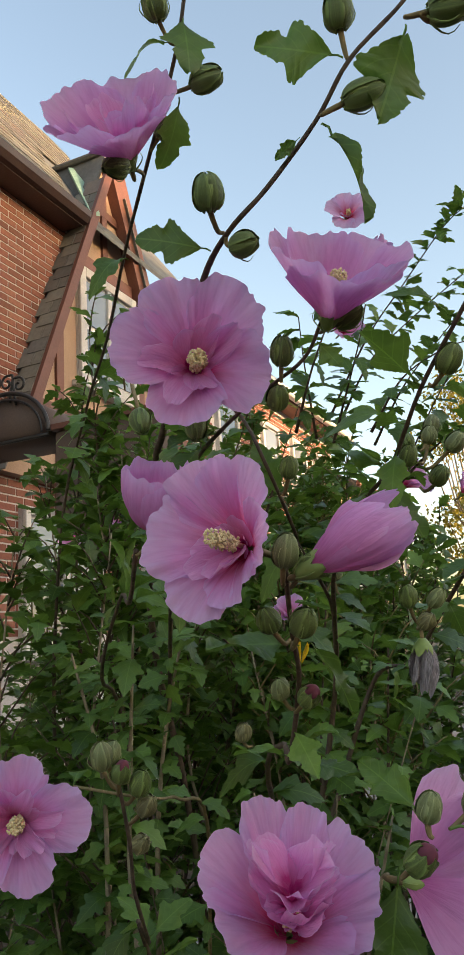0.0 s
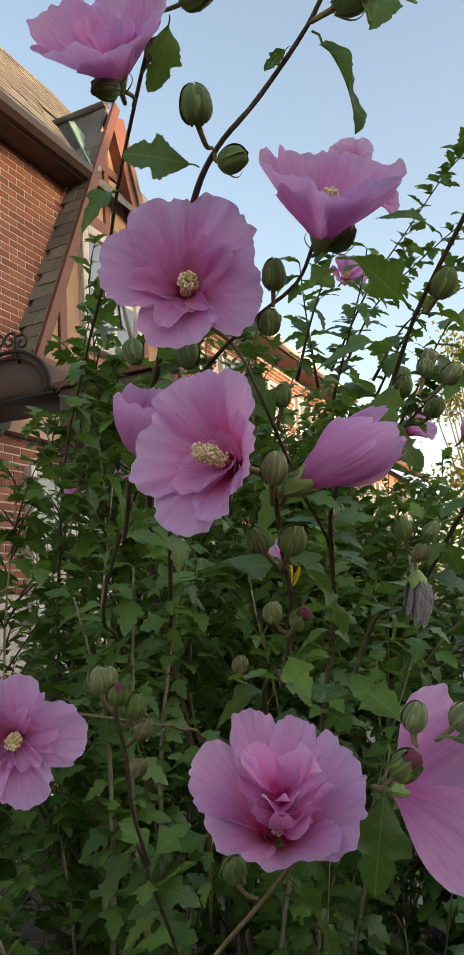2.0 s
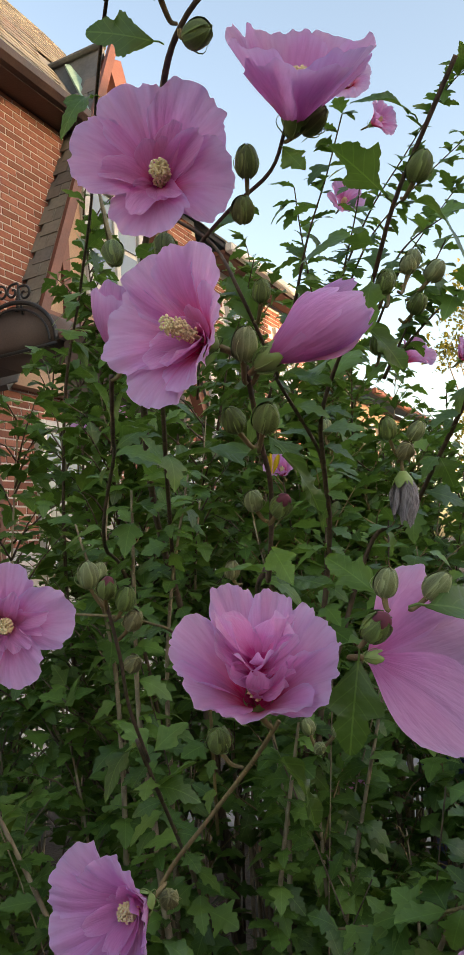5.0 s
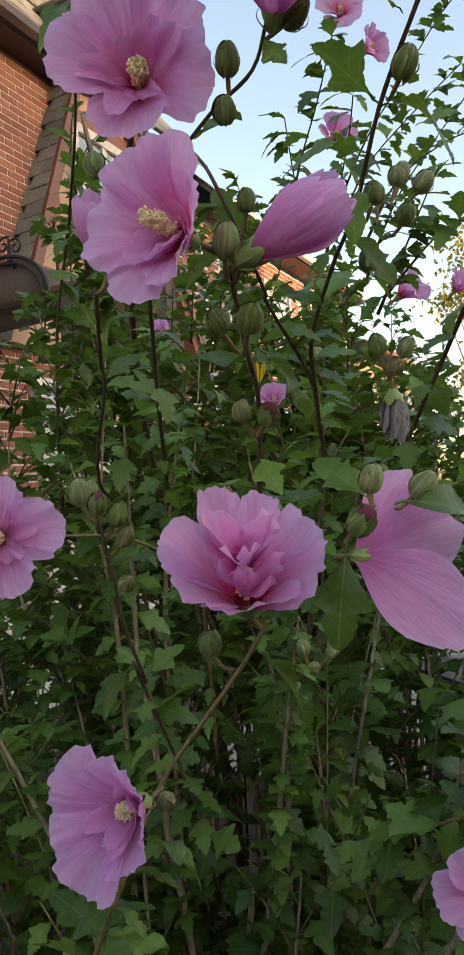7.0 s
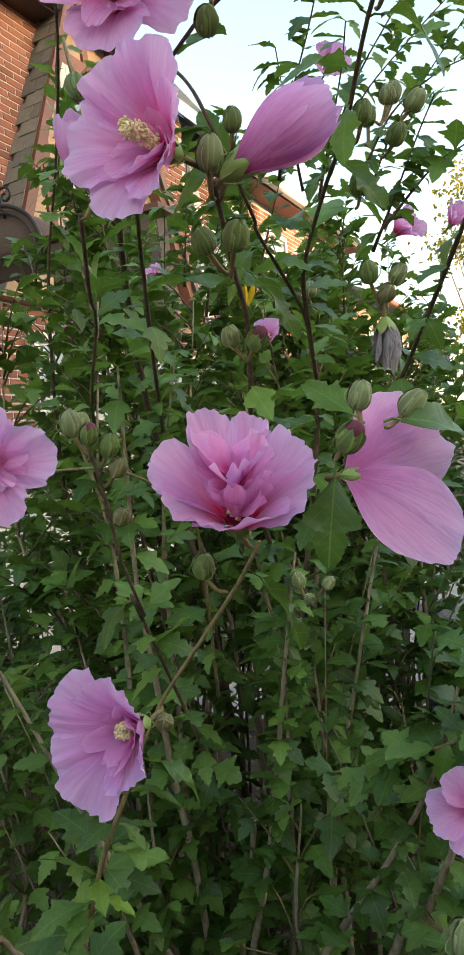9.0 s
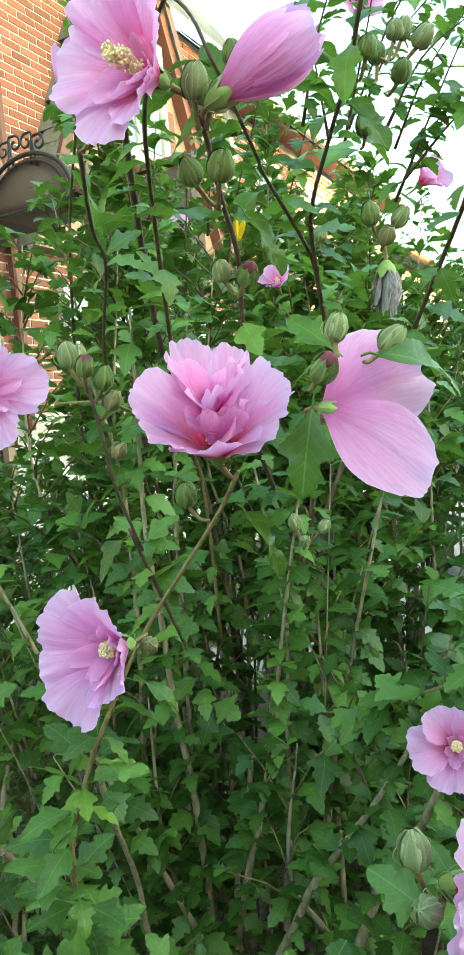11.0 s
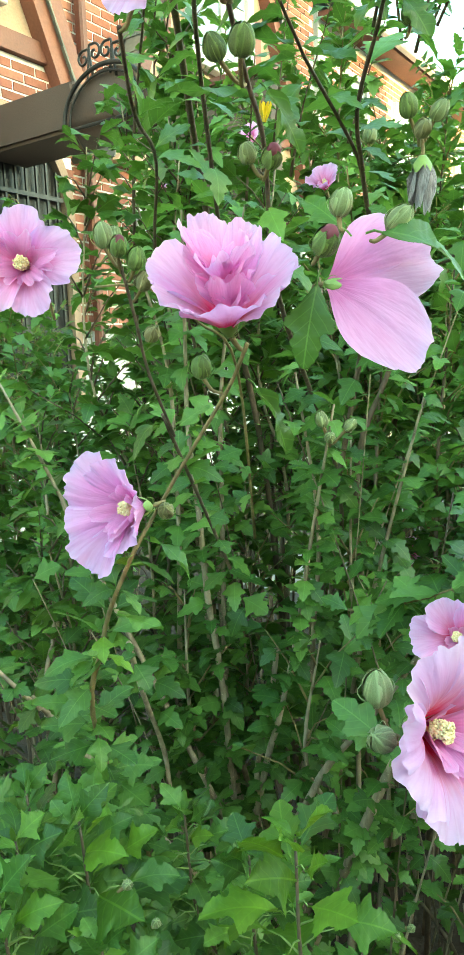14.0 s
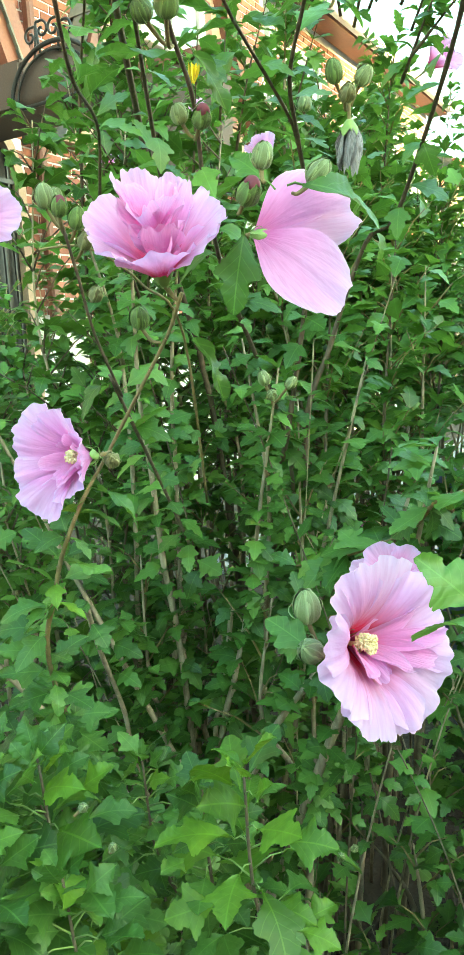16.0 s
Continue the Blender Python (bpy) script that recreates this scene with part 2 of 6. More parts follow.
def box(x0, y0, z0, x1, y1, z1, bevel=0.0):
    bm = bmesh.new()
    bmesh.ops.create_cube(bm, size=1)
    for v in bm.verts:
        v.co = Vector(((x0 + x1) / 2 + v.co.x * (x1 - x0), (y0 + y1) / 2 + v.co.y * (y1 - y0), (z0 + z1) / 2 + v.co.z * (z1 - z0)))
    if bevel:
        bmesh.ops.bevel(bm, geom=list(bm.edges), offset=bevel, segments=1, affect="EDGES")
    return bm


def prism(poly, y0, y1):
    """A slab with the outline poly in x, z, from y0 to y1."""
    bm = bmesh.new()
    a = [bm.verts.new((x, y0, z)) for x, z in poly]
    b = [bm.verts.new((x, y1, z)) for x, z in poly]
    bm.faces.new(a), bm.faces.new(b[::-1])
    for i in range(len(poly)):
        j = (i + 1) % len(poly)
        bm.faces.new((a[j], a[i], b[i], b[j]))
    bmesh.ops.recalc_face_normals(bm, faces=list(bm.faces))
    return bm


def frame_from(y_axis, up):
    """A turn whose y axis is y_axis and whose z axis leans towards up."""
    y = Vector(y_axis).normalized()
    x = y.cross(Vector(up))
    x = x.normalized() if x.length > 1e-4 else y.orthogonal().normalized()
    return Matrix((x, y, x.cross(y))).transposed()


def facing(place, way, spin=0.0):
    """A pose at place whose z axis points along way."""
    return Matrix.Translation(place) @ Vector(way).to_track_quat("Z", "Y").to_matrix().to_4x4() @ Matrix.Rotation(spin, 4, "Z")


def smooth_path(points, per=5):
    """A soft curve through the points."""
    p = [Vector(q) for q in points]
    p = [2 * p[0] - p[1], *p, 2 * p[-1] - p[-2]]
    out = []
    for a, b, c, d in zip(p, p[1:], p[2:], p[3:]):
        for k in range(per):
            s = k / per
            out.append(0.5 * (2 * b + (c - a) * s + (2 * a - 5 * b + 4 * c - d) * s * s + (3 * b - a - 3 * c + d) * s ** 3))
    return out + [p[-2]]


def tube(path, r0, r1, sides=7, rough=0.0, rng=None, taper=1.0):
    """Vertices and faces of a tapered tube along a path."""
    verts, faces, n = [], [], len(path)
    side = Vector((0.31, 0.2, 0.93))
    for i, p in enumerate(path):
        way = (path[min(i + 1, n - 1)] - path[max(i - 1, 0)]).normalized()
        x = (side - way * side.dot(way))
        x = x.normalized() if x.length > 1e-3 else way.orthogonal().normalized()
        side, y = x, way.cross(x)
        r = r0 + (r1 - r0) * (i / (n - 1)) ** taper
        if rng and rough:
            r *= 1 + rng.uniform(-rough, rough)
        for k in range(sides):
            a = 2 * math.pi * k / sides
            verts.append(p + (x * math.cos(a) + y * math.sin(a)) * r)
    for i in range(n - 1):
        for k in range(sides):
            j = (k + 1) % sides
            faces.append((i * sides + k, i * sides + j, (i + 1) * sides + j, (i + 1) * sides + k))
    faces.append(tuple(range(sides))[::-1])
    faces.append(tuple(range((n - 1) * sides, n * sides)))
    return verts, faces


# ---- leaves ----
OUTLINE_MID = ((0.0, 0.012), (0.10, 0.085), (0.21, 0.18), (0.30, 0.27), (0.34, 0.245), (0.43, 0.36), (0.50, 0.415), (0.545, 0.395), (0.57, 0.25), (0.60, 0.185), (0.66, 0.225), (0.72, 0.258), (0.745, 0.18), (0.82, 0.195), (0.85, 0.12), (0.93, 0.115), (1.0, 0.02))
OUTLINE_FEW = ((0.0, 0.012), (0.24, 0.20), (0.44, 0.375), (0.53, 0.405), (0.575, 0.21), (0.61, 0.19), (0.72, 0.26), (0.77, 0.155), (0.88, 0.145), (1.0, 0.02))


def toothed(rim, step=0.094, size=0.085, count=48):
    """The outline with rounded teeth past the smooth foot of the leaf."""
    out = []
    for k in range(count):
        u = (k / (count - 1)) ** 0.9
        a = max(i for i in range(len(rim) - 1) if rim[i][0] <= u or i == 0)
        f = min(1.0, (u - rim[a][0]) / (rim[a + 1][0] - rim[a][0]))
        w = rim[a][1] + (rim[a + 1][1] - rim[a][1]) * f
        t = 2 * ((u / step) % 1) - 1
        out.append((u, max(0.008, w + size * (math.sqrt(max(0.0, 1 - t * t)) - 0.72) * min(1, max(0, 6 * (u - 0.24))) * (1.15 - u))))
    return tuple(out)


OUTLINE = toothed(((0.0, 0.012), (0.07, 0.075), (0.15, 0.145), (0.24, 0.22), (0.33, 0.285), (0.42, 0.35), (0.49, 0.39), (0.53, 0.385), (0.56, 0.30), (0.58, 0.215), (0.605, 0.185), (0.65, 0.215), (0.70, 0.25), (0.75, 0.225), (0.79, 0.195), (0.84, 0.185), (0.89, 0.15), (0.94, 0.115), (0.98, 0.07), (1.0, 0.02)))

WEDGE = toothed(((0.0, 0.012), (0.10, 0.055), (0.20, 0.12), (0.30, 0.21), (0.39, 0.31), (0.46, 0.385), (0.515, 0.42), (0.555, 0.40), (0.585, 0.29), (0.61, 0.21), (0.64, 0.19), (0.69, 0.215), (0.75, 0.235), (0.81, 0.205), (0.86, 0.165), (0.91, 0.125), (0.96, 0.075), (1.0, 0.02)), 0.098, 0.105)
WEDGE_MID = ((0.0, 0.012), (0.14, 0.07), (0.28, 0.19), (0.38, 0.32), (0.42, 0.30), (0.50, 0.42), (0.57, 0.42), (0.60, 0.25), (0.64, 0.20), (0.72, 0.27), (0.78, 0.26), (0.81, 0.18), (0.90, 0.15), (1.0, 0.025))


def leaf_shape(width=1.0, fold=0.25, droop=0.3, wave=0.04, seed=0, petiole=0.16, few=0, lobe=1.0, wedge=False):
    """One three-lobed leaf with blunt teeth, of length 1 along y, base at the origin: vertices, faces, uvs."""
    rng = random.Random(seed)
    rim = (WEDGE, WEDGE_MID, WEDGE_MID)[few] if wedge else (OUTLINE, OUTLINE_MID, OUTLINE_FEW)[few]
    across = (-1, -0.5, 0, 0.5, 1) if few == 0 else (-1, 0, 1)
    verts, uvs, faces, mid = [], [], [], 0.0
    for u, w in rim:
        mid = u
        side_lobe = math.exp(-((u - (0.55 if wedge else 0.42)) / 0.10) ** 2)
        for s in across:
            e = abs(s)
            uu = mid + (u - mid) * e
            ww = e * w * width * (1 + (lobe - 1) * side_lobe) * (1 + rng.uniform(-0.04, 0.04) * (e == 1))
            y = uu / (1 + 0.4 * droop * uu) + (e == 1) * rng.uniform(-0.008, 0.008)
            pucker = 0.006 * math.sin(38 * (uu - 0.9 * e * w)) * e * (1.5 - e) * (len(across) > 3)
            z = -droop * uu * uu + fold * ww + wave * math.sin(8 * uu + 2.5 * s + seed) * e - 0.5 * fold * ww * ww / 0.4 + pucker
            verts.append((math.copysign(ww, s), y + petiole, z))
            uvs.append((0.5 + s * w, uu))
    n_across = len(across)
    for i in range(len(rim) - 1):
        for k in range(n_across - 1):
            a = n_across * i + k
            faces.append((a, a + 1, a + n_across + 1, a + n_across))
    if petiole:
        n, r = len(verts), 0.014
        for y, z in ((0.0, 0.0), (0.5 * petiole, 0.03), (petiole + 0.03, 0.0)):
            verts += [(r, y, z), (-r, y, z), (0, y, z - 1.6 * r)]
            uvs += [(0.5, 0.0)] * 3
        for h in (0, 3):
            for k in range(3):
                j = (k + 1) % 3
                faces.append((n + h + k, n + h + j, n + h + 3 + j, n + h + 3 + k))
    return np.array(verts), faces, np.array(uvs)


LEAF_KINDS = [leaf_shape((0.95, 0.84, 0.90, 0.78, 0.97, 0.88)[i], (0.05, 0.35, 0.2, 0.5, 0.10, 0.28)[i], (0.15, 0.45, 0.8, 0.25, 0.08, 0.6)[i], 0.035 + 0.010 * i, i, lobe=(1.1, 0.8, 1.0, 0.7, 1.15, 0.9)[i]) for i in range(6)]
FEW_KINDS = [leaf_shape(1.02, (0.1, 0.35, 0.25, 0.45)[i], (0.2, 0.5, 0.8, 0.1)[i], 0.02, i + 10, 0.0, 2, (1.2, 0.8, 1.0, 0.65)[i], i == 2) for i in range(4)]
MID_KINDS = [leaf_shape((1.04, 0.90, 0.98, 0.84)[i], (0.08, 0.35, 0.22, 0.45)[i], (0.2, 0.5, 0.8, 0.1)[i], 0.03, i + 20, 0.0, 1, (1.2, 0.85, 1.05, 0.7)[i], i % 2 == 0) for i in range(4)]
LEAF_MESHES = [mesh("leaf", v, f, LEAF, uv) for v, f, uv in LEAF_KINDS]
LOBED_KINDS = [leaf_shape((1.0, 0.9, 1.08, 0.95)[i], (0.12, 0.3, 0.2, 0.4)[i], (0.2, 0.5, 0.35, 0.1)[i], 0.03 + 0.012 * i, 40 + i, 0.10, 0, (1.1, 0.9, 1.15, 1.0)[i], True) for i in range(4)]
LOBED_MESHES = [[mesh("leaf", v, f, mat, uv) for v, f, uv in LOBED_KINDS] for mat in (LEAF, LEAF_FRESH)]


def leaf(parent, place, way, up, length, kind=0, narrow=1.0, meshes=LEAF_MESHES):
    """A single leaf whose stalk begins at place."""
    m = Matrix.Translation(place) @ frame_from(way, up).to_4x4() @ Matrix.Diagonal((length * narrow, length, length, 1))
    return put("leaf", meshes[kind % len(meshes)], parent, m)


def leaf_mass(name, poses, mat, parent, kinds=FEW_KINDS):
    """Many leaves in one mesh. poses: (place, way, up, length)."""
    V, F, U, base = [], [], [], 0
    groups = [[] for _ in kinds]
    for i, p in enumerate(poses):
        groups[i % len(kinds)].append(p)
    for (v, f, uv), group in zip(kinds, groups):
        if not group:
            continue
        place = np.array([tuple(p[0]) for p in group])
        y = np.array([tuple(p[1]) for p in group])
        up = np.array([tuple(p[2]) for p in group])
        size = np.array([p[3] for p in group])[:, None]
        y /= np.linalg.norm(y, axis=1, keepdims=True)
        x = np.cross(y, up)
        x /= np.linalg.norm(x, axis=1, keepdims=True) + 1e-9
        turn = np.stack([x, y, np.cross(x, y)], axis=1) * size[:, :, None]
        V.append((np.einsum("vk,nkj->nvj", v, turn) + place[:, None, :]).reshape(-1, 3))
        U.append(np.tile(uv, (len(group), 1)))
        quad = np.array([q for q in f if len(q) == 4])
        F.append((quad[None] + (base + np.arange(len(group)) * len(v))[:, None, None]).reshape(-1, 4))
        base += len(group) * len(v)
    V, F, U = np.concatenate(V), np.concatenate(F), np.concatenate(U)
    me = bpy.data.meshes.new(name)
    me.vertices.add(len(V))
    me.vertices.foreach_set("co", V.astype(np.float32).ravel())
    me.loops.add(F.size)
    me.loops.foreach_set("vertex_index", F.astype(np.int32).ravel())
    me.polygons.add(len(F))
    me.polygons.foreach_set("loop_start", np.arange(0, F.size, 4, dtype=np.int32))
    me.polygons.foreach_set("use_smooth", np.ones(len(F), dtype=bool))
    me.update(calc_edges=True)
    me.uv_layers.new().data.foreach_set("uv", U[F.ravel()].astype(np.float32).ravel())
    me.materials.append(mat)
    return tagged(put(name, me, parent), kind="stuff")


# ---- flowers and buds ----
def petal_mesh(name, length, half, phi0, phi1, mat, seed, ruffle=0.05, sweep=1.4, wind=0.10, rounded=0.32, nu=18, nv=48, start=0.03, stray=0.0):
    """A petal on a surface of revolution about z. phi: rise of the petal over the plane of the flower, at base and tip, in degrees."""
    rng = random.Random(seed)
    a, b, c, d = (rng.uniform(0, 6.28) for _ in range(4))
    steps = 60
    R, Z, r, z = [0.0], [0.0], start * length, 0.0
    R[0] = r
    for i in range(steps):
        s = (i + 0.5) / steps
        k = s ** sweep
        phi = radians(phi0 + (phi1 - phi0) * k * k * (3 - 2 * k))
        r += math.cos(phi) * length / steps
        z += math.sin(phi) * length / steps
        R.append(r), Z.append(z)
    verts, uvs, faces = [], [], []
    skew = rng.uniform(-0.08, 0.08)
    crimp = [rng.uniform(-1, 1) for _ in range(nv + 1)]
    for i in range(nu + 1):
        u = i / nu
        for j in range(nv + 1):
            v = 2 * j / nv - 1
            edge = 1 - rounded * abs(v + skew) ** 3 + 0.030 * math.sin(5.3 * v + a) + 0.018 * math.sin(13 * v + b) + 0.012 * math.sin(27 * v + c) + 0.011 * crimp[j]
            s = max(0.0, min(1.0, u * edge))
            k = s * steps
            i0 = min(int(k), steps - 1)
            rr = R[i0] + (R[i0 + 1] - R[i0]) * (k - i0)
            zz = Z[i0] + (Z[i0 + 1] - Z[i0]) * (k - i0)
            th = v * half * (0.62 + 0.38 * min(1, 1.5 * u))
            frill = ruffle * length * (u ** 2.2 * (math.sin(4.2 * v + c) * 0.7 + 0.45 * math.sin(9.5 * v + d + 2 * u)) + 0.30 * u ** 5 * math.sin(17 * v + a) + 0.22 * u ** 7 * math.sin(33 * v + b))
            crease = -0.03 * length * math.exp(-(v / 0.16) ** 2) * u + 0.012 * length * math.sin(11 * v + b) * u + stray * length * u * math.sin(2.3 * v + a)
            lift = frill + wind * length * v * (0.25 + 0.75 * u) + crease
            verts.append((rr * math.cos(th) - 0.35 * lift * math.cos(th), rr * math.sin(th) - 0.35 * lift * math.sin(th), zz + 0.94 * lift))
            uvs.append((0.5 + 0.5 * v, u))
    for i in range(nu):
        for j in range(nv):
            p = i * (nv + 1) + j
            faces.append((p, p + 1, p + nv + 2, p + nv + 1))
    return mesh(name, verts, faces, mat, uvs)


def blade_mesh(name, length, width, mat, seed, rise=60, lie=10, cup=0.5, ruffle=0.03, roll=0.0, nu=10, nv=10, narrow=0.22, along=None, flare=1.3):
    """A spoon-shaped petal along x: it leaves the throat at rise degrees and ends at lie degrees."""
    rng = random.Random(seed)
    a, b, c = (rng.uniform(0, 6.28) for _ in range(3))
    notch = rng.uniform(0.0, 0.09)
    crimp = [rng.uniform(-1, 1) for _ in range(nv + 1)]
    steps, X, Z = 40, [0.0], [0.0]
    for i in range(steps):
        k = min(1, 1.3 * (i + 0.5) / steps) if along is None else ((i + 0.5) / steps * along) ** 1.4
        phi = radians(rise + (lie - rise) * k * k * (3 - 2 * k))
        X.append(X[-1] + math.cos(phi) * length / steps)
        Z.append(Z[-1] + math.sin(phi) * length / steps)
    verts, uvs, faces = [], [], []
    for i in range(nu + 1):
        u = i / nu
        for j in range(nv + 1):
            v = 2 * j / nv - 1
            s = u * (1 - 0.36 * abs(v) ** 2.6 - notch * math.exp(-(v / 0.22) ** 2) + 0.022 * math.sin(6 * v + a) + 0.018 * crimp[j])
            k = max(0.0, min(0.999, s)) * steps
            i0 = int(k)
            x = X[i0] + (X[i0 + 1] - X[i0]) * (k - i0)
            z = Z[i0] + (Z[i0 + 1] - Z[i0]) * (k - i0)
            w = 0.5 * width * (narrow + (1 - narrow) * math.sin(1.5708 * min(1, 1.15 * u)) ** flare)
            twist = roll * u
            lift = cup * w * v * v - 0.04 * length * math.exp(-(v / 0.2) ** 2) * u + ruffle * length * u * u * (math.sin(4 * v + b) + 0.5 * math.sin(9 * v + c))
            verts.append((x - 0.3 * lift, w * v * math.cos(twist) - lift * math.sin(twist), z + lift * math.cos(twist) + w * v * math.sin(twist)))
            uvs.append((0.5 + 0.5 * v, u))
    for i in range(nu):
        for j in range(nv):
            p = i * (nv + 1) + j
            faces.append((p, p + 1, p + nv + 2, p + nv + 1))
    return mesh(name, verts, faces, mat, uvs)


def stamen_mesh(length, radius, seed, full=True):
    rng = random.Random(seed)
    path = [Vector((0.06 * length * math.sin(2.2 * k / 6), 0, length * k / 6)) for k in range(7)]
    verts, faces = tube(path, radius * 0.8, radius * 0.35, 6)
    for _ in range(260 if full else 110):
        h = rng.uniform(0.30 if full else 0.5, 1.0)
        a, q = rng.uniform(0, 6.28), radius * rng.uniform(0.8, 2.5) * (0.55 + 0.6 * math.sin(2.6 * (h - 0.1)))
        c = Vector((0.06 * length * math.sin(2.2 * h) + q * math.cos(a), q * math.sin(a), length * h))
        r, n = radius * rng.uniform(0.42, 0.72), len(verts)
        verts += [c + Vector(o) * r for o in ((1, 0, 0), (-1, 0, 0), (0, 1, 0), (0, -1, 0), (0, 0, 1), (0, 0, -1))]
        faces += [(n + i, n + j, n + k) for i, j, k in ((0, 2, 4), (2, 1, 4), (1, 3, 4), (3, 0, 4), (2, 0, 5), (1, 2, 5), (3, 1, 5), (0, 3, 5))]
    return mesh("stamen_column", verts, faces, ANTHER)


def calyx_mesh(name, length, radius, mat, closed, seed, teeth=5, open_tip=0.0):
    """A green cup of pointed sepals; closed: it shuts over a bud."""
    rng = random.Random(seed)
    verts, faces, nu, nt = [], [], 10, teeth * 6
    for i in range(nu + 1):
        u = i / nu
        for k in range(nt):
            a = 2 * math.pi * k / nt
            tooth = abs(((k / 6) % 1) - 0.5) * 2          # 1 between the sepals, 0 on their midribs
            if closed:
                th = radians(-62 + 148 * u)
                a += 0.55 * u
                rad = radius * math.cos(th) ** 0.9 * (1 - 0.17 * tooth ** 3 * math.sin(math.pi * min(1, 0.25 + 0.75 * u))) + (0.07 + open_tip) * radius * u ** 4
                rad *= 1 - 0.14 * u * u
                z = length * (0.47 + 0.5 * math.sin(th) + 0.06 * max(0, u - 0.85) / 0.15)
                rad *= 1 + 0.03 * math.sin(5 * a + seed + 3 * u) * u
            else:
                rad = radius * (0.35 + 0.65 * math.sin(1.5 * min(1, u * 1.25))) + 0.16 * radius * u * (1 - tooth)
                z = length * u * (1 - 0.42 * tooth ** 1.5 * u)
            verts.append((rad * math.cos(a), rad * math.sin(a), z))
    for i in range(nu):
        for k in range(nt):
            j = (k + 1) % nt
            faces.append((i * nt + k, i * nt + j, (i + 1) * nt + j, (i + 1) * nt + k))
    faces.append(tuple(range(nt))[::-1])
    if closed:
        faces.append(tuple(range(nu * nt, (nu + 1) * nt)))
    return mesh(name, verts, faces, mat)


def bract_mesh(length, radius, spread, mat, seed):
    """A thin curved bract of the outer calyx."""
    rng = random.Random(seed)
    bow = rng.uniform(0.7, 1.3)
    path = [Vector((radius * (0.35 + spread * bow * math.sin(2.4 * s)), 0, length * (s - 0.05))) for s in (0, 0.2, 0.4, 0.6, 0.8, 1.0)]
    return mesh("bract", *tube(path, radius * 0.075, radius * 0.02, 4), mat)


def sepal_mesh(mat, seed, tip):
    """One of the five pointed sepals that wrap a bud of length 1."""
    rng = random.Random(seed)
    verts, faces, uvs, nu, nv = [], [], [], 10, 8
    for i in range(nu + 1):
        u = i / nu
        th = radians(-64 + (150 - 22 * tip) * u)
        for j in range(nv + 1):
            v = 2 * j / nv - 1
            w = radians(50) * max(0.0, 1 - u ** 2.6) ** 0.55 + 0.02
            rad = 0.43 * math.cos(th) ** 0.85 * (1 - 0.10 * u) + 0.022 * math.exp(-(v / 0.16) ** 2) * (1 - 0.6 * u) + 0.032 * v + 0.014 * math.sin(7 * u + seed) + 0.03 * abs(v) ** 6 * u
            a = v * w + 0.35 * u
            verts.append((rad * math.cos(a), rad * math.sin(a), 0.46 + 0.5 * math.sin(th) + 0.05 * u ** 8 + rng.uniform(-0.004, 0.004)))
            uvs.append((0.5 + 0.5 * v, u))
    for i in range(nu):
        for j in range(nv):
            p = i * (nv + 1) + j
            faces.append((p, p + 1, p + nv + 2, p + nv + 1))
    return mesh("sepal", verts, faces, mat, uvs)


BUD_SETS = {}


def bud_set(mat, tip):
    key = (mat.name, tip)
    if key not in BUD_SETS:
        BUD_SETS[key] = ([calyx_mesh("core", 1.0, 0.415, mat, True, s, 5, 0.0) for s in range(2)], [sepal_mesh(mat, s, tip) for s in range(4)], [bract_mesh(0.68, 0.42, 0.76, mat, s) for s in range(4)])
    return BUD_SETS[key]


def stalk_mesh(name, points, r0, r1, mat):
    return mesh(name, *tube(smooth_path(points, 4), r0, r1, 6), mat)


def bud(place, way, length, joint=None, mat=None, tip=False, label="", seed=0):
    """A flower bud with its base at place; joint: where its stalk leaves the stem."""
    mat = mat or BUD
    rng = random.Random(seed + int(1e5 * abs(place[0] + place[2])))
    ob = new("flower_bud")
    ob.matrix_basis = facing(place, way, rng.uniform(0, 6.28))
    length *= 0.84
    cores, sepals, bracts = bud_set(mat, 1 if tip else 0)
    size = Matrix.Diagonal((length * rng.uniform(0.92, 1.06), length * rng.uniform(0.92, 1.06), length * rng.uniform(0.95, 1.1), 1))
    put("core", rng.choice(cores), ob, size @ Matrix.Diagonal((1, 1, 0.93, 1)))
    for k in range(5):
        put("sepal", rng.choice(sepals), ob, Matrix.Rotation(1.2566 * k + rng.uniform(-0.06, 0.06), 4, "Z") @ size)
    for k in range(6):
        put("bract", rng.choice(bracts), ob, Matrix.Rotation(radians(60 * k + rng.uniform(-12, 12)), 4, "Z") @ size)
    if tip:
        put("furled_petals", FURLED, ob, Matrix.Translation((0, 0, 0.55 * length)) @ Matrix.Diagonal((0.3 * length, 0.3 * length, 0.52 * length, 1)), "pink furled petal tip")
    inv = ob.matrix_basis.inverted()
    end = inv @ Vector(joint) if joint else Vector((0.004, 0.002, -0.012))
    put("stalk", stalk_mesh("stalk", [end, end * 0.5 + Vector((0, 0, -0.25 * end.length)), (0, 0, 0.04 * length)], 0.0011, 0.0017, STEM_GREEN), ob)
    return tagged(ob, label or "plump olive green hibiscus bud with thin curved bracts", "flower bud", "buds on the shrub")


FURLED = calyx_mesh("furled_petals", 1.0, 1.0, BUD_TIP, True, 7)


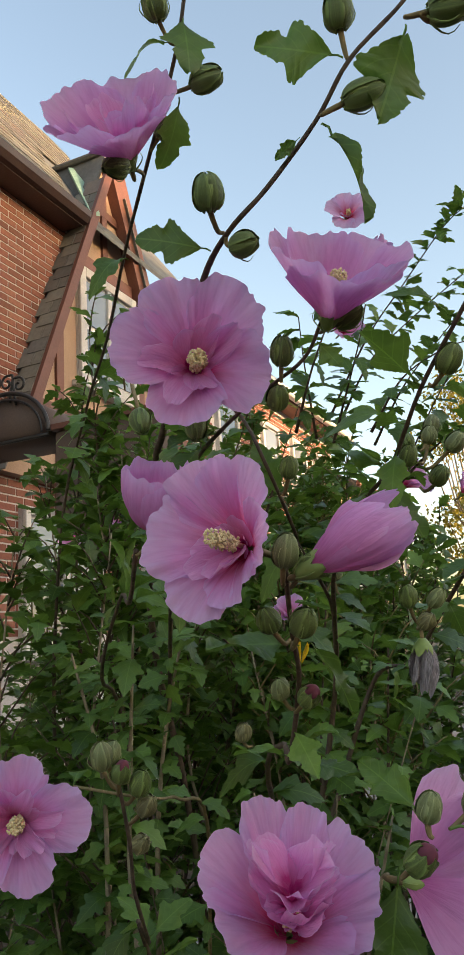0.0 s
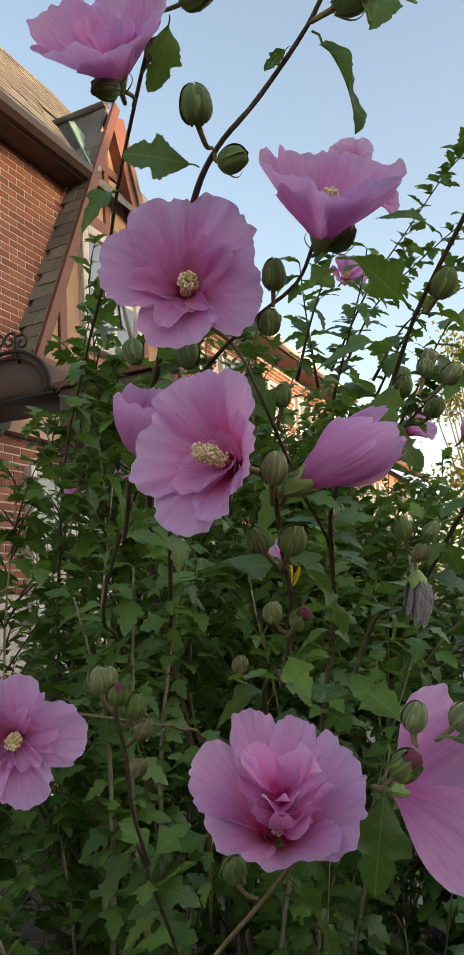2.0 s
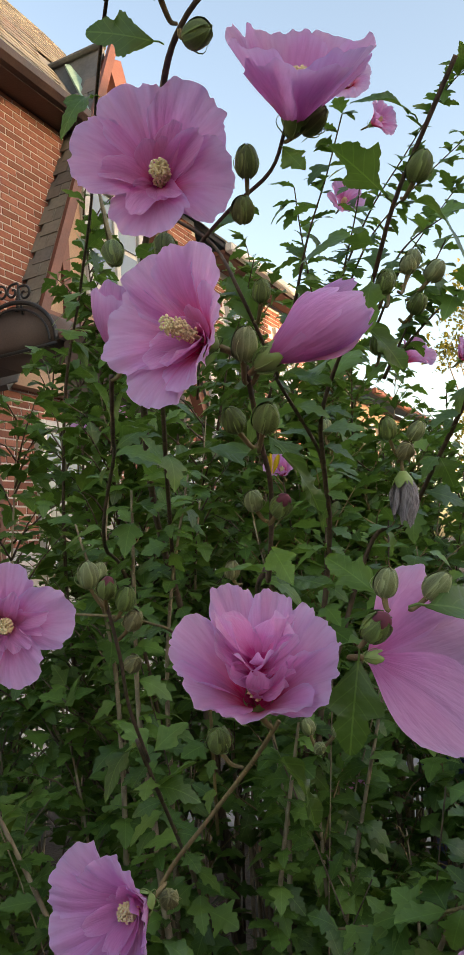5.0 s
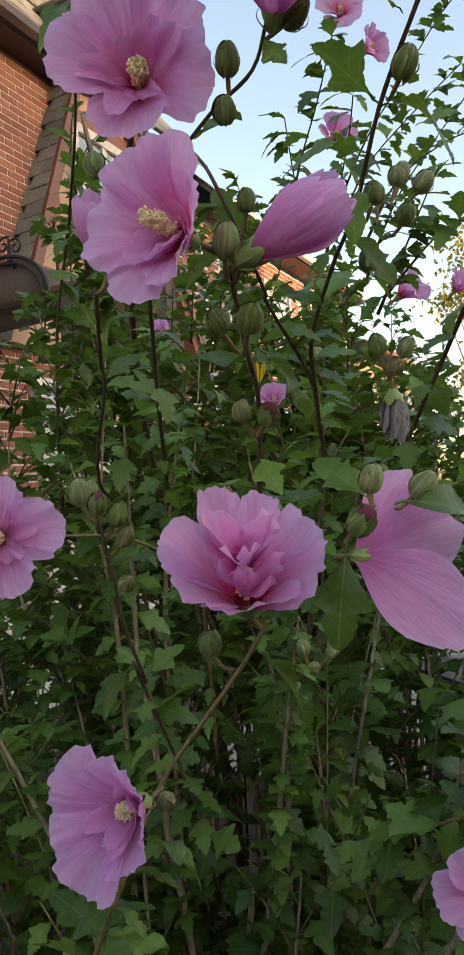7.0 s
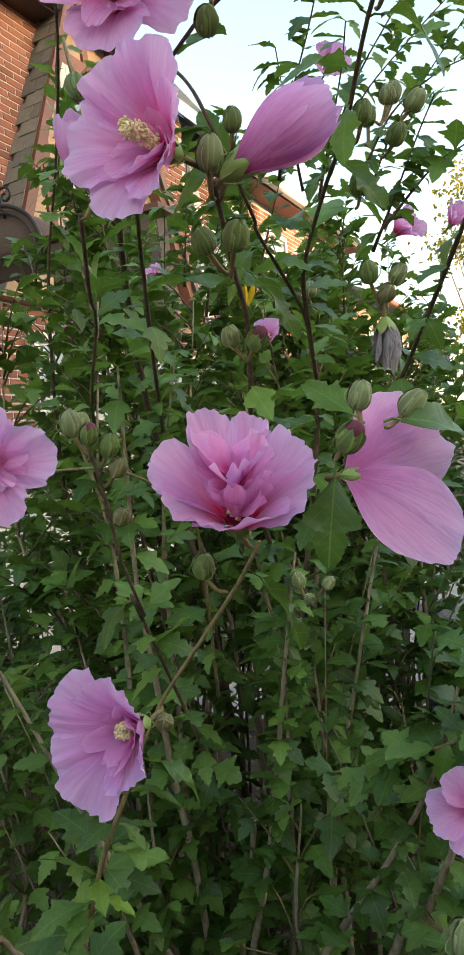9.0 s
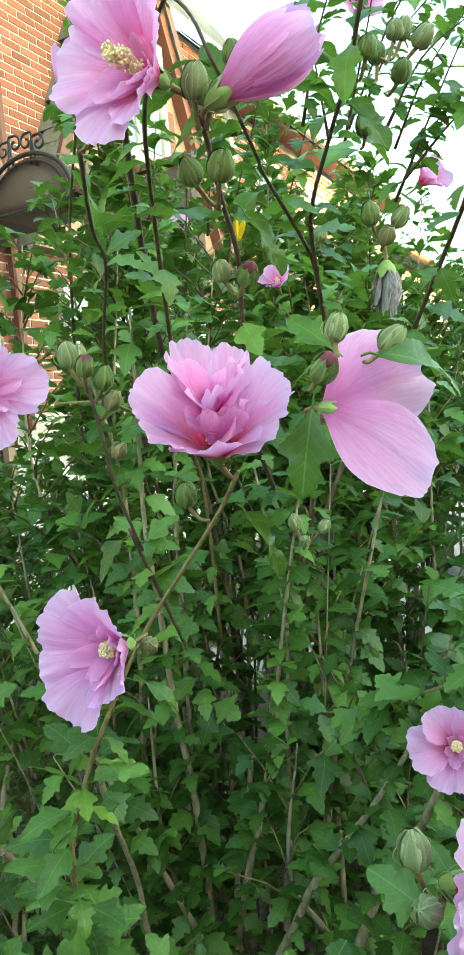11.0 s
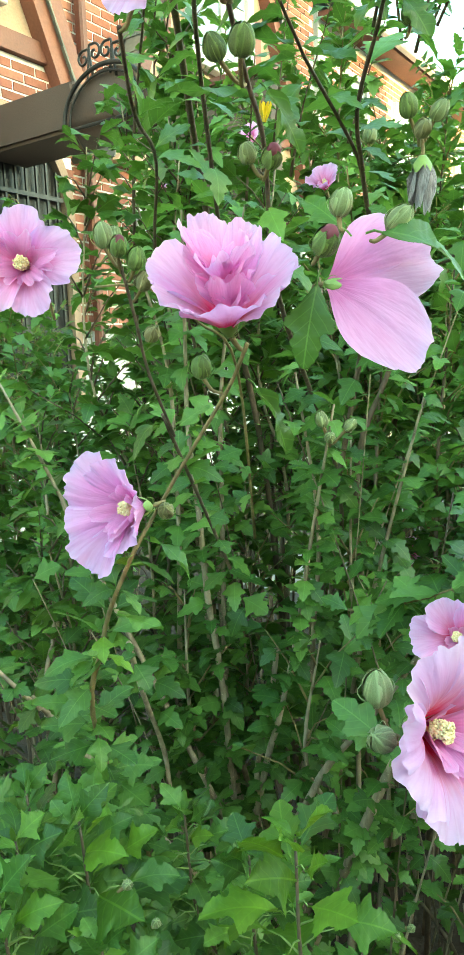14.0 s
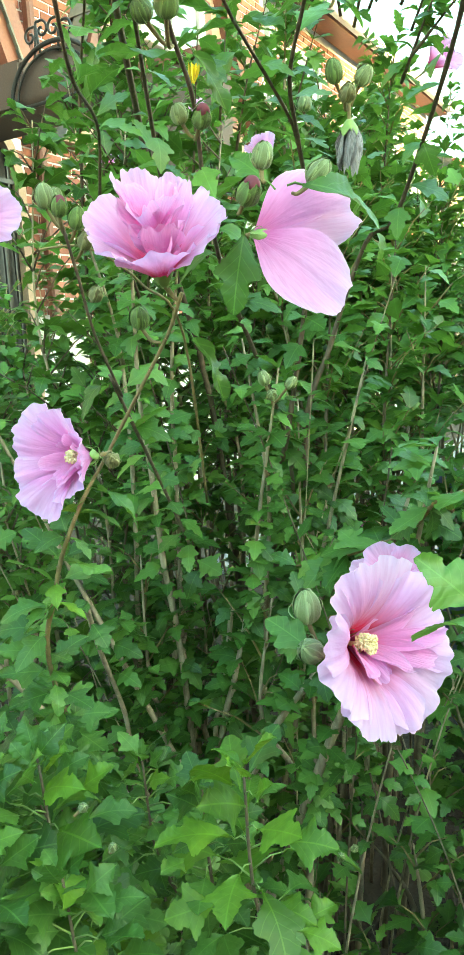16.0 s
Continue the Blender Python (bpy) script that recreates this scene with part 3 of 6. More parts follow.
def flower(place, way, size, phi=(70, 8), half=44, inner=8, inner_length=0.5, inner_lift=4, spin=0.0, seed=1, mat=None,
           ruffle=0.05, joint=None, stamens=1.0, label="", wind=0.08, sweep=1.4, petals=5, blades=(), vary=0.04, rounded=0.32, inner_width=0.5, tangle=0.0, inner_up=0.0, outer=(), ruff=()):
    """A rose of Sharon flower: place is the throat, way the flower's axis, size about its radius."""
    rng = random.Random(seed)
    length = 1.24 * size
    ob = new("hibiscus_flower")
    ob.matrix_basis = facing(place, way, spin)
    up = Vector((0, 0, 1)) - Vector(way).normalized() * Vector(way).normalized().z
    inv = ob.matrix_basis.to_3x3().inverted()
    top = inv @ up.normalized()
    upright = math.atan2(top.y, top.x)
    for k, (clock, share, wide, lie) in enumerate(outer):          # petals set out round the clock, seen from the front, 0 upwards
        me = petal_mesh("petal", length * share, radians(wide), phi[0], lie, mat or PETAL, seed * 31 + k, ruffle, sweep, wind, rounded)
        put("petal", me, ob, Matrix.Rotation(upright - radians(clock), 4, "Z") @ Matrix.Translation((0, 0, 0.012 * length * (k % 2))))
    for k in range(0 if outer else petals):
        me = petal_mesh("petal", length * rng.uniform(0.97 - vary, 1.04), radians(1.12 * half * rng.uniform(0.93, 1.1)), phi[0], phi[1] + rng.uniform(-9, 9) * (1 + 8 * vary),
                        mat or PETAL, seed * 31 + k, ruffle, sweep, wind, rounded)
        put("petal", me, ob, Matrix.Rotation(6.2832 * k / petals + rng.uniform(-0.05, 0.05), 4, "Z"))
    for tip, up, width, rise, sag in blades:           # single petals set out one by one
        base = ob.matrix_basis.inverted()
        way = base @ Vector(tip)
        side = base.to_3x3() @ Vector(up)
        turn = frame_from(way, side) @ Matrix.Rotation(radians(90), 3, "Z")
        put("petal", blade_mesh("petal", way.length, width, mat or PETAL, seed * 91 + int(1e4 * width), rise, sag, 0.25, 0.03, 0.0, 16, 24, 0.10, None, 1.25), ob, turn.to_4x4())
    for k, (clock, share, wide, lie, roll) in enumerate(ruff):          # inner petals, set out likewise
        me = blade_mesh("inner_petal", length * share, length * wide, INNER, seed * 57 + k, phi[0], phi[1] + lie, 0.45, 0.035, roll, 12, 14, 0.3, min(1.0, 1.2 * share), 1.0)
        put("inner_petal", me, ob, Matrix.Rotation(upright - radians(clock), 4, "Z") @ Matrix.Translation((length * 0.03, 0, length * (0.09 + 0.03 * (k % 4)))))
    for k in range(0 if ruff else inner):
        long = length * inner_length * (rng.uniform(0.55, 0.85) if k % 3 == 0 else rng.uniform(0.8, 1.2))
        turn = Matrix.Rotation(2.4 * k + rng.uniform(-0.7, 0.7), 4, "Z")
        me = blade_mesh("inner_petal", long, long * inner_width * rng.uniform(0.72, 1.32), INNER_RED if mat == PETAL_RED else INNER, seed * 57 + k, phi[0] + rng.uniform(-2, 8), phi[1] + inner_lift + rng.uniform(0, 42), rng.uniform(0.1, 0.7 + tangle), 0.05 * (1 + tangle), rng.uniform(-0.7, 0.7) * (1 + tangle), nu=12, nv=14, along=long / length)
        put("inner_petal", me, ob, turn @ Matrix.Translation((length * 0.025, 0, length * (0.06 + (0.12 + inner_up) * rng.random()))))
    if stamens:
        put("stamen_column", stamen_mesh(0.40 * length * stamens, 0.031 * length, seed, stamens > 0.7), ob, Matrix.Translation((0, 0, 0.12 * length)), "pale yellow pollen-covered column")
    cal = put("calyx", calyx_mesh("calyx", 0.27 * length, 0.115 * length, BUD, False, seed), ob, Matrix.Translation((0, 0, -0.08 * length)), "green pointed calyx")
    for k in range(6):
        put("bract", bract_mesh(0.20 * length, 0.12 * length, 0.8, BUD, k), cal, Matrix.Rotation(1.047 * k, 4, "Z"))
    inv = ob.matrix_basis.inverted()
    base = Vector((0, 0, -0.08 * length))
    end = inv @ Vector(joint) if joint else Vector((0.003, 0.002, -0.45 * length))
    put("stalk", stalk_mesh("stalk", [end, (end + base) * 0.5 + Vector((0, 0, -0.2 * (end - base).length)), base + Vector((0, 0, 0.02 * length))], 0.0013, 0.0021, STEM_GREEN), ob)
    return tagged(ob, label or "open pink double hibiscus flower with pale yellow stamens", "flower", "pink flowers on the shrub")


# ---- the shrubs ----
INNER_LEAVES = []


def stem(parent, points, r0, r1, mat=STEM, leaves=0.0, spacing=0.03, size=0.045, seed=0, name="stem", first=0.0, last=1.0, fresh=0.0, taper=3.0):
    """A stem from its tip down to its root; leaves: how many leaves grow at each node."""
    rng = random.Random(seed)
    path = smooth_path(points, 5)
    v, f = tube(path, 0.88 * r0, 0.8 * r1, 8, 0.07, rng, taper)
    ob = put(name, mesh(name, v, f, mat), parent)
    total = sum((b - a).length for a, b in zip(path, path[1:]))
    run, due = 0.0, 0.0
    for a, b in zip(path, path[1:]):
        step = (b - a).length
        while due <= run + step and step > 0:
            s = (due - run) / step
            due += spacing * rng.uniform(0.7, 1.3)
            if not first * total <= due <= last * total:
                continue
            place, along = a.lerp(b, s), (a - b).normalized()
            for _ in range(int(leaves * 2 + rng.random())):
                out = Vector((rng.uniform(-1, 1), rng.uniform(-1, 0.5), rng.uniform(-0.3, 0.6)))
                out = (out - along * out.dot(along)).normalized()
                way = out + along * rng.uniform(0.1, 0.7)
                up = Vector((rng.uniform(-0.5, 0.5), rng.uniform(-0.8, 0.2), 1.0))
                long = size * rng.uniform(0.55, 1.15)
                if place.y > 0.72:
                    INNER_LEAVES.append((place, way, up, long))
                else:
                    leaf(ob, place, way, up, long, rng.randrange(6), 1.0, LOBED_MESHES[1] if rng.random() < fresh else LOBED_MESHES[0] if rng.random() < 0.3 else LEAF_MESHES)
        run += step
    return ob


def leaf_to(parent, base, tip, up, kind=0, narrow=1.0):
    """A leaf from the foot of its stalk to its tip."""
    way = Vector(tip) - Vector(base)
    return leaf(parent, base, way, up, way.length / 1.10, kind, narrow)


def shrub(base, height, spread, count, seed, lean=(0, 0, 0), leaf_size=0.045, density=1.0, fresh=False, label="", kinds=FEW_KINDS, twig_from=0.25):
    """A leafy shrub: upright stems from one foot, side twigs and a mass of leaves."""
    rng = random.Random(seed)
    root = new("hibiscus_shrub")
    root.matrix_basis = Matrix.Translation(base)
    poses, tv, tf = [], [], []
    up0 = Vector((0, 0, 1))
    for i in range(count):
        a, q = rng.uniform(0, 6.28), rng.uniform(0, 1) ** 0.6
        top = Vector((math.cos(a) * spread * q, math.sin(a) * spread * q, height * rng.uniform(0.72, 1.0) * (1 - 0.25 * q * q))) + Vector(lean)
        foot = Vector((math.cos(a) * 0.16 * q, math.sin(a) * 0.16 * q, 0.0))
        mid = foot.lerp(top, 0.45) + Vector((rng.uniform(-0.05, 0.05), rng.uniform(-0.05, 0.05), 0.12 * height * q))
        path = smooth_path([foot, mid, foot.lerp(top, 0.75) + Vector((rng.uniform(-0.04, 0.04), rng.uniform(-0.04, 0.04), 0.05)), top], 6)
        v, f = tube(path, rng.uniform(0.004, 0.0085), 0.0012, 6, 0.08, rng)
        put("stem", mesh("stem", v, f, BARK if rng.random() < 0.6 else STEM), root)
        length = sum((y - x).length for x, y in zip(path, path[1:]))
        n_twigs = int(length * 20 * density)
        for k in range(n_twigs):
            s = twig_from + (1 - twig_from) * (k + rng.random()) / n_twigs
            idx = s * (len(path) - 1)
            i0 = min(int(idx), len(path) - 2)
            p = path[i0].lerp(path[i0 + 1], idx - i0)
            along = (path[i0 + 1] - path[i0]).normalized()
            b = rng.uniform(0, 6.28)
            out = Vector((math.cos(b), math.sin(b), rng.uniform(0.2, 0.9))).normalized()
            reach = rng.uniform(0.06, 0.24) * (1.25 - 0.75 * s)
            tip = p + (out * 0.8 + along * 0.4) * reach
            n = len(tv)
            v, f = tube([p, p.lerp(tip, 0.5) + Vector((0, 0, 0.01)), tip], 0.0020, 0.0008, 4)
            tv += v
            tf += [tuple(n + j for j in q) for q in f]
            nodes = max(2, int(reach / 0.016))
            for j in range(nodes + 1):
                c = p.lerp(tip, (j + rng.random()) / (nodes + 1))
                for _ in range(2 if j == nodes else 1):
                    d = Vector((rng.uniform(-1, 1), rng.uniform(-1, 1), rng.uniform(-0.35, 0.55))) + out * 0.7
                    poses.append((c, d, (rng.uniform(-0.7, 0.7), rng.uniform(-0.7, 0.7), 1.0), leaf_size * rng.uniform(0.5, 1.15)))
    v = mesh("branchwork", tv, tf, STEM_GREEN if seed % 3 else STEM)
    tagged(put("branchwork", v, root), kind="stuff")
    leaf_mass("foliage", poses, LEAF_FRESH if fresh else LEAF, root, kinds)
    return tagged(root, label or "dense green rose of Sharon shrub with toothed leaves", "shrub")


near = tagged(new("hibiscus_shrub"), "tall rose of Sharon shrub with long brown stems and buds", "shrub")
near.matrix_basis = Matrix.Translation((0, 0, 0))

# long stems that lean out towards the walker, tip first
stem(near, [(0.0395, 0.4729, 1.9941), (0.0254, 0.4858, 1.9301), (-0.0043, 0.5329, 1.8818), (-0.0465, 0.6446, 1.8696), (-0.1161, 0.8703, 1.8848), (-0.2217, 1.17, 1.8915), (-0.3181, 1.3535, 1.7253), (-0.36, 1.45, 1.3), (-0.28, 1.42, 0.7), (-0.2, 1.38, -0.02)],
     0.0016, 0.008, STEM, 0.75, 0.035, 0.05, 1, first=0.22)
stem(near, [(-0.0212, 0.5262, 1.588), (-0.0456, 0.6164, 1.5591), (-0.0973, 0.8211, 1.5739), (-0.162, 0.9997, 1.4879), (-0.19, 1.25, 1.40), (-0.17, 1.45, 0.9), (-0.12, 1.52, -0.02)], 0.002, 0.008, STEM, 0.6, 0.035, 0.05, 2, first=0.06)
stem(near, [(0.1748, 0.3679, 1.8676), (0.1567, 0.3716, 1.8445), (0.1279, 0.3757, 1.8177), (0.1093, 0.3905, 1.795), (0.081, 0.4058, 1.7679), (0.0573, 0.4177, 1.7498), (0.0385, 0.4596, 1.7435), (0.0103, 0.5642, 1.7322), (-0.0173, 0.6371, 1.6983), (-0.0415, 0.7356, 1.6737), (-0.12, 1.15, 1.52), (-0.10, 1.42, 1.1), (-0.04, 1.50, -0.02)],
     0.0014, 0.009, STEM, 0.7, 0.032, 0.045, 3, first=0.44)
stem(near, [(0.1107, 0.4722, 1.7189), (0.098, 0.4953, 1.7013), (0.0692, 0.5044, 1.6833), (0.0375, 0.5366, 1.6677), (0.0096, 0.6176, 1.6643), (-0.0307, 0.7735, 1.643), (-0.11, 1.2, 1.42)], 0.0014, 0.004, STEM, 0.8, 0.028, 0.045, 4, first=0.12)
stem(near, [(0.0226, 0.5690, 1.7136), (0.0510, 0.5741, 1.6903), (0.0692, 0.554, 1.6432), (0.0876, 0.635, 1.6047), (0.0879, 0.6963, 1.6092), (0.1182, 0.8017, 1.5645), (0.1253, 0.8438, 1.5382)], 0.0015, 0.003, STEM, 0.7, 0.03, 0.045, 5, first=0.3)
stem(near, [(0.0756, 0.4335, 1.5616), (0.0773, 0.4765, 1.5286), (0.0796, 0.5189, 1.4989), (0.0696, 0.5868, 1.4422), (0.0657, 0.6259, 1.4483), (0.047, 0.7925, 1.3925), (0.06, 1.20, 1.15), (0.04, 1.42, 0.8), (0.06, 1.5, -0.02)], 0.0018, 0.007, STEM, 0.6, 0.03, 0.045, 6, first=0.08)
stem(near, [(0.2129, 0.4691, 1.7442), (0.1991, 0.4935, 1.7223), (0.1784, 0.5404, 1.6885), (0.1626, 0.6095, 1.6486), (0.147, 0.7008, 1.6355), (0.1245, 0.7612, 1.5862), (0.1253, 0.8438, 1.5382), (0.1251, 0.9684, 1.4494), (0.0734, 1.0598, 1.192), (0.0216, 1.2328, 1.0076), (0.05, 1.40, 0.5), (0.08, 1.45, -0.02)],
     0.0018, 0.010, STEM, 0.8, 0.032, 0.05, 7, first=0.05)
stem(near, [(0.2921, 0.7138, 1.653), (0.2843, 0.8153, 1.6158), (0.26, 0.9365, 1.5497), (0.2296, 1.0371, 1.484), (0.1925, 1.1056, 1.4657), (0.1388, 1.1433, 1.33), (0.0876, 1.1713, 1.1373), (0.12, 1.32, 0.6), (0.14, 1.34, -0.02)], 0.003, 0.010, STEM, 0.7, 0.035, 0.05, 8, first=0.05)
stem(near, [(0.0745, 0.4695, 1.3676), (0.0556, 0.494, 1.3399), (0.0214, 0.5228, 1.2978), (-0.0161, 0.5515, 1.2502), (-0.0395, 0.5278, 1.202), (-0.0755, 0.552, 1.1277), (-0.1115, 0.6114, 1.0018), (-0.18, 0.95, 0.55), (-0.19, 1.1, -0.02)],
     0.0016, 0.0055, STEM_GREEN, 1.5, 0.022, 0.046, 9, first=0.13, fresh=0.15)
stem(near, [(-0.0457, 0.5603, 1.4433), (-0.0443, 0.5877, 1.3954), (-0.0512, 0.6344, 1.3479), (-0.0578, 0.7169, 1.2853), (-0.0638, 0.7187, 1.2914), (-0.07, 1.05, 1.0), (-0.05, 1.35, 0.6), (-0.04, 1.4, -0.02)], 0.0015, 0.006, STEM, 0.7, 0.03, 0.045, 10, first=0.12)
stem(near, [(-0.0942, 0.6268, 1.4257), (-0.0477, 0.6012, 1.4223), (-0.0297, 0.6335, 1.4128), (-0.0268, 0.715, 1.3959), (-0.0184, 0.8386, 1.3472), (-0.05, 1.05, 1.1)], 0.0012, 0.003, STEM_GREEN, 0.3, 0.03, 0.04, 11)

stem(near, [(0.096, 0.92, 1.04), (0.153, 0.88, 1.063), (0.205, 0.84, 1.091), (0.243, 0.78, 1.129), (0.275, 0.72, 1.174), (0.4, 0.74, 1.16), (0.5, 0.86, 0.8), (0.52, 0.95, -0.02)], 0.0016, 0.006, STEM_GREEN, 1.0, 0.03, 0.052, 12, last=0.6, taper=1.5)


def to_ground(points):
    """The stem runs on, straight, into the soil."""
    a, b = Vector(points[0]), Vector(points[-1])
    return [*points, b + (b - a) * ((b.z + 0.02) / (a.z - b.z))]


stem(near, [(0.1871, 0.4603, 1.1059), (0.205, 0.56, 1.03), (0.200, 0.72, 0.955), (0.175, 0.88, 0.885)], 0.0025, 0.006, STEM_GREEN, 0.3, 0.04, 0.04, 19)
for k, (r, pts) in enumerate((
        (0.0118, [(0.262, 0.74, 1.22), (0.232, 0.81, 1.05), (0.178, 0.88, 0.890), (0.161, 0.92, 0.851), (0.141, 0.945, 0.800), (0.081, 0.99, 0.625)]),
        (0.0090, [(0.255, 0.86, 1.19), (0.205, 0.89, 1.04), (0.150, 0.92, 0.935), (0.101, 0.95, 0.857), (0.053, 0.97, 0.784), (-0.003, 1.00, 0.664)]),
        (0.0085, [(0.080, 0.94, 1.30), (0.042, 0.99, 1.12), (0.010, 1.03, 0.955), (-0.023, 1.05, 0.815), (-0.061, 1.08, 0.676)]),
        (0.0085, [(0.020, 1.02, 1.34), (0.042, 1.06, 1.12), (0.030, 1.08, 0.960), (0.016, 1.10, 0.777), (-0.002, 1.12, 0.600)]),
        (0.0085, [(0.190, 1.05, 1.30), (0.140, 1.09, 1.10), (0.100, 1.12, 0.930), (0.065, 1.15, 0.732), (0.036, 1.17, 0.583)]),
        (0.0085, [(-0.110, 0.95, 1.55), (-0.128, 1.00, 1.40), (-0.139, 1.03, 1.260), (-0.134, 1.05, 1.134), (-0.131, 1.07, 0.992), (-0.117, 1.10, 0.772)]),
        (0.0080, [(-0.060, 1.10, 1.58), (-0.105, 1.15, 1.42), (-0.129, 1.18, 1.270), (-0.138, 1.20, 1.095), (-0.156, 1.22, 0.725)]),
        (0.0080, [(-0.215, 1.05, 1.52), (-0.190, 1.10, 1.36), (-0.192, 1.13, 1.200), (-0.200, 1.15, 1.053), (-0.228, 1.20, 0.647)]),
        (0.0065, [(-0.345, 0.88, 1.34), (-0.302, 0.91, 1.22), (-0.262, 0.93, 1.110), (-0.225, 0.95, 1.001), (-0.172, 0.99, 0.843)]),
        (0.0060, [(-0.430, 0.74, 1.17), (-0.380, 0.75, 1.10), (-0.328, 0.77, 1.010), (-0.279, 0.80, 0.936), (-0.242, 0.84, 0.858)]))):
    stem(near, to_ground(pts), 0.0016, 0.9 * r, BARK, 1.25, 0.024, 0.044, 230 + k, last=0.66, name="cane", taper=0.75)
stem(near, [(-0.2293, 1.3377, 1.0815), (-0.2035, 1.2901, 0.9608), (-0.1796, 1.2383, 0.8767), (-0.1445, 1.1628, 0.7635), (-0.13, 1.4, 0.2), (-0.12, 1.4, -0.02)], 0.006, 0.010, BARK, 0.2, 0.05, 0.045, 14)
stem(near, [(-0.1965, 1.3917, 1.0584), (-0.182, 1.3236, 0.9514), (-0.1497, 1.235, 0.8255), (-0.1337, 1.1839, 0.7541), (-0.1, 1.42, 0.2), (-0.09, 1.42, -0.02)], 0.005, 0.009, BARK, 0.2, 0.05, 0.045, 15)
stem(near, [(-0.0203, 1.0415, 0.9336), (-0.0456, 1.0839, 0.7929), (-0.0721, 1.1151, 0.6495), (-0.06, 1.38, 0.2), (-0.05, 1.38, -0.02)], 0.005, 0.008, BARK, 0.2, 0.05, 0.04, 16)
stem(near, [(-0.1637, 0.8223, 1.0199), (-0.1823, 0.9041, 0.9189), (-0.1838, 0.9834, 0.7858), (-0.1801, 1.0294, 0.6341), (-0.16, 1.3, 0.15), (-0.15, 1.3, -0.02)], 0.004, 0.008, BARK, 0.2, 0.05, 0.04, 17)
stem(near, [(-0.3786, 1.1433, 1.0239), (-0.3859, 1.0054, 0.839), (-0.5, 1.3, 0.3), (-0.48, 1.32, -0.02)], 0.004, 0.008, BARK, 0.2, 0.05, 0.04, 18)

# single leaves that stand out on the long stems
for base, tip, up, kind in (
        ((0.0472, 0.4162, 1.7388), (0.01, 0.3995, 1.744), (-0.0235, -0.9947, 0.0999), 0),
        ((0.1247, 0.3753, 1.8188), (0.0809, 0.3659, 1.825), (-0.1408, -0.9858, -0.0916), 4),
        ((0.1584, 0.3741, 1.8338), (0.1412, 0.3733, 1.7811), (0.3749, -0.9201, -0.1131), 4),
        ((0.0259, 0.4921, 1.9009), (0.0168, 0.5017, 1.8533), (0.5809, -0.8073, -0.104), 1),
        ((0.1002, 0.3918, 1.7866), (0.0859, 0.3931, 1.7767), (0.7138, -0.5908, 0.3761), 3),
        ((0.0238, 0.4841, 1.9374), (-0.0135, 0.4801, 1.9463), (0.0911, -0.6911, 0.717), 2),
        ((0.0316, 0.4804, 1.957), (0.0386, 0.4662, 1.9054), (0.3763, -0.9265, -0.0106), 0),
        ((0.034, 0.4788, 1.9652), (0.0545, 0.4531, 1.9714), (0.3749, -0.9201, -0.1131), 0),
        ((-0.0391, 0.6255, 1.8539), (-0.0692, 0.5924, 1.8392), (0.0911, -0.6911, 0.717), 2),
        ((0.1403, 0.4709, 1.4286), (0.1091, 0.4828, 1.4605), (-0.2209, -0.774, 0.5934), 3),
        ((0.0812, 0.5006, 1.5217), (0.0302, 0.4686, 1.5268), (0.10, -0.28, 0.95), 4),
        ((0.0768, 0.5329, 1.5412), (0.1042, 0.5157, 1.516), (0.6095, -0.621, 0.4928), 0),
        ((0.150, 0.452, 1.427), (0.215, 0.465, 1.424), (0.10, -0.55, 0.83), 1),
        ((0.1636, 0.3912, 1.1459), (0.1339, 0.3996, 1.1672), (0.1694, -0.6132, 0.7716), 0),
        ((0.1608, 0.3917, 1.1514), (0.1377, 0.4066, 1.1446), (-0.0107, -0.7405, 0.672), 4),
        ((0.2516, 0.3244, 1.1974), (0.2206, 0.3236, 1.2264), (0.1847, -0.7151, 0.6742), 4),
        ((0.2485, 0.302, 1.1912), (0.2238, 0.3316, 1.21), (0.498, -0.4336, 0.7509), 2),
        ((0.2119, 0.5549, 1.4356), (0.1696, 0.5711, 1.4342), (0.136, -0.4752, 0.8693), 2),
        ((0.1046, 0.4621, 1.6991), (0.1171, 0.4566, 1.6805), (0.0716, -0.9974, 0.0077), 4),
        ((0.2164, 0.6196, 1.7119), (0.2428, 0.6004, 1.7132), (0.0912, -0.8351, 0.5424), 0)):
    leaf_to(near, base, tip, up, kind)
leaf_to(near, (0.1229, 0.4572, 1.4086), (0.1105, 0.4484, 1.3523), (-0.207, -0.9692, -0.1335), 0, narrow=0.8)
leaf_to(near, (0.166, 0.575, 1.677), (0.123, 0.555, 1.696), (0.25, -0.55, 0.80), 2, narrow=0.8)
leaf_to(near, (0.194, 0.503, 1.727), (0.161, 0.49, 1.754), (0.35, -0.70, 0.62), 1, narrow=0.75)
leaf_to(near, (0.0857, 0.478, 1.524), (0.116, 0.478, 1.4845), (0.62, -0.70, 0.35), 3, narrow=0.72)
leaf_to(near, (0.0665, 0.5049, 1.3449), (0.1008, 0.5204, 1.2945), (0.5987, -0.4326, 0.6741), 3, narrow=0.8)
leaf_to(near, (0.1125, 0.3908, 1.7935), (0.1425, 0.3850, 1.7360), (0.93, -0.22, 0.28), 3, narrow=0.30)

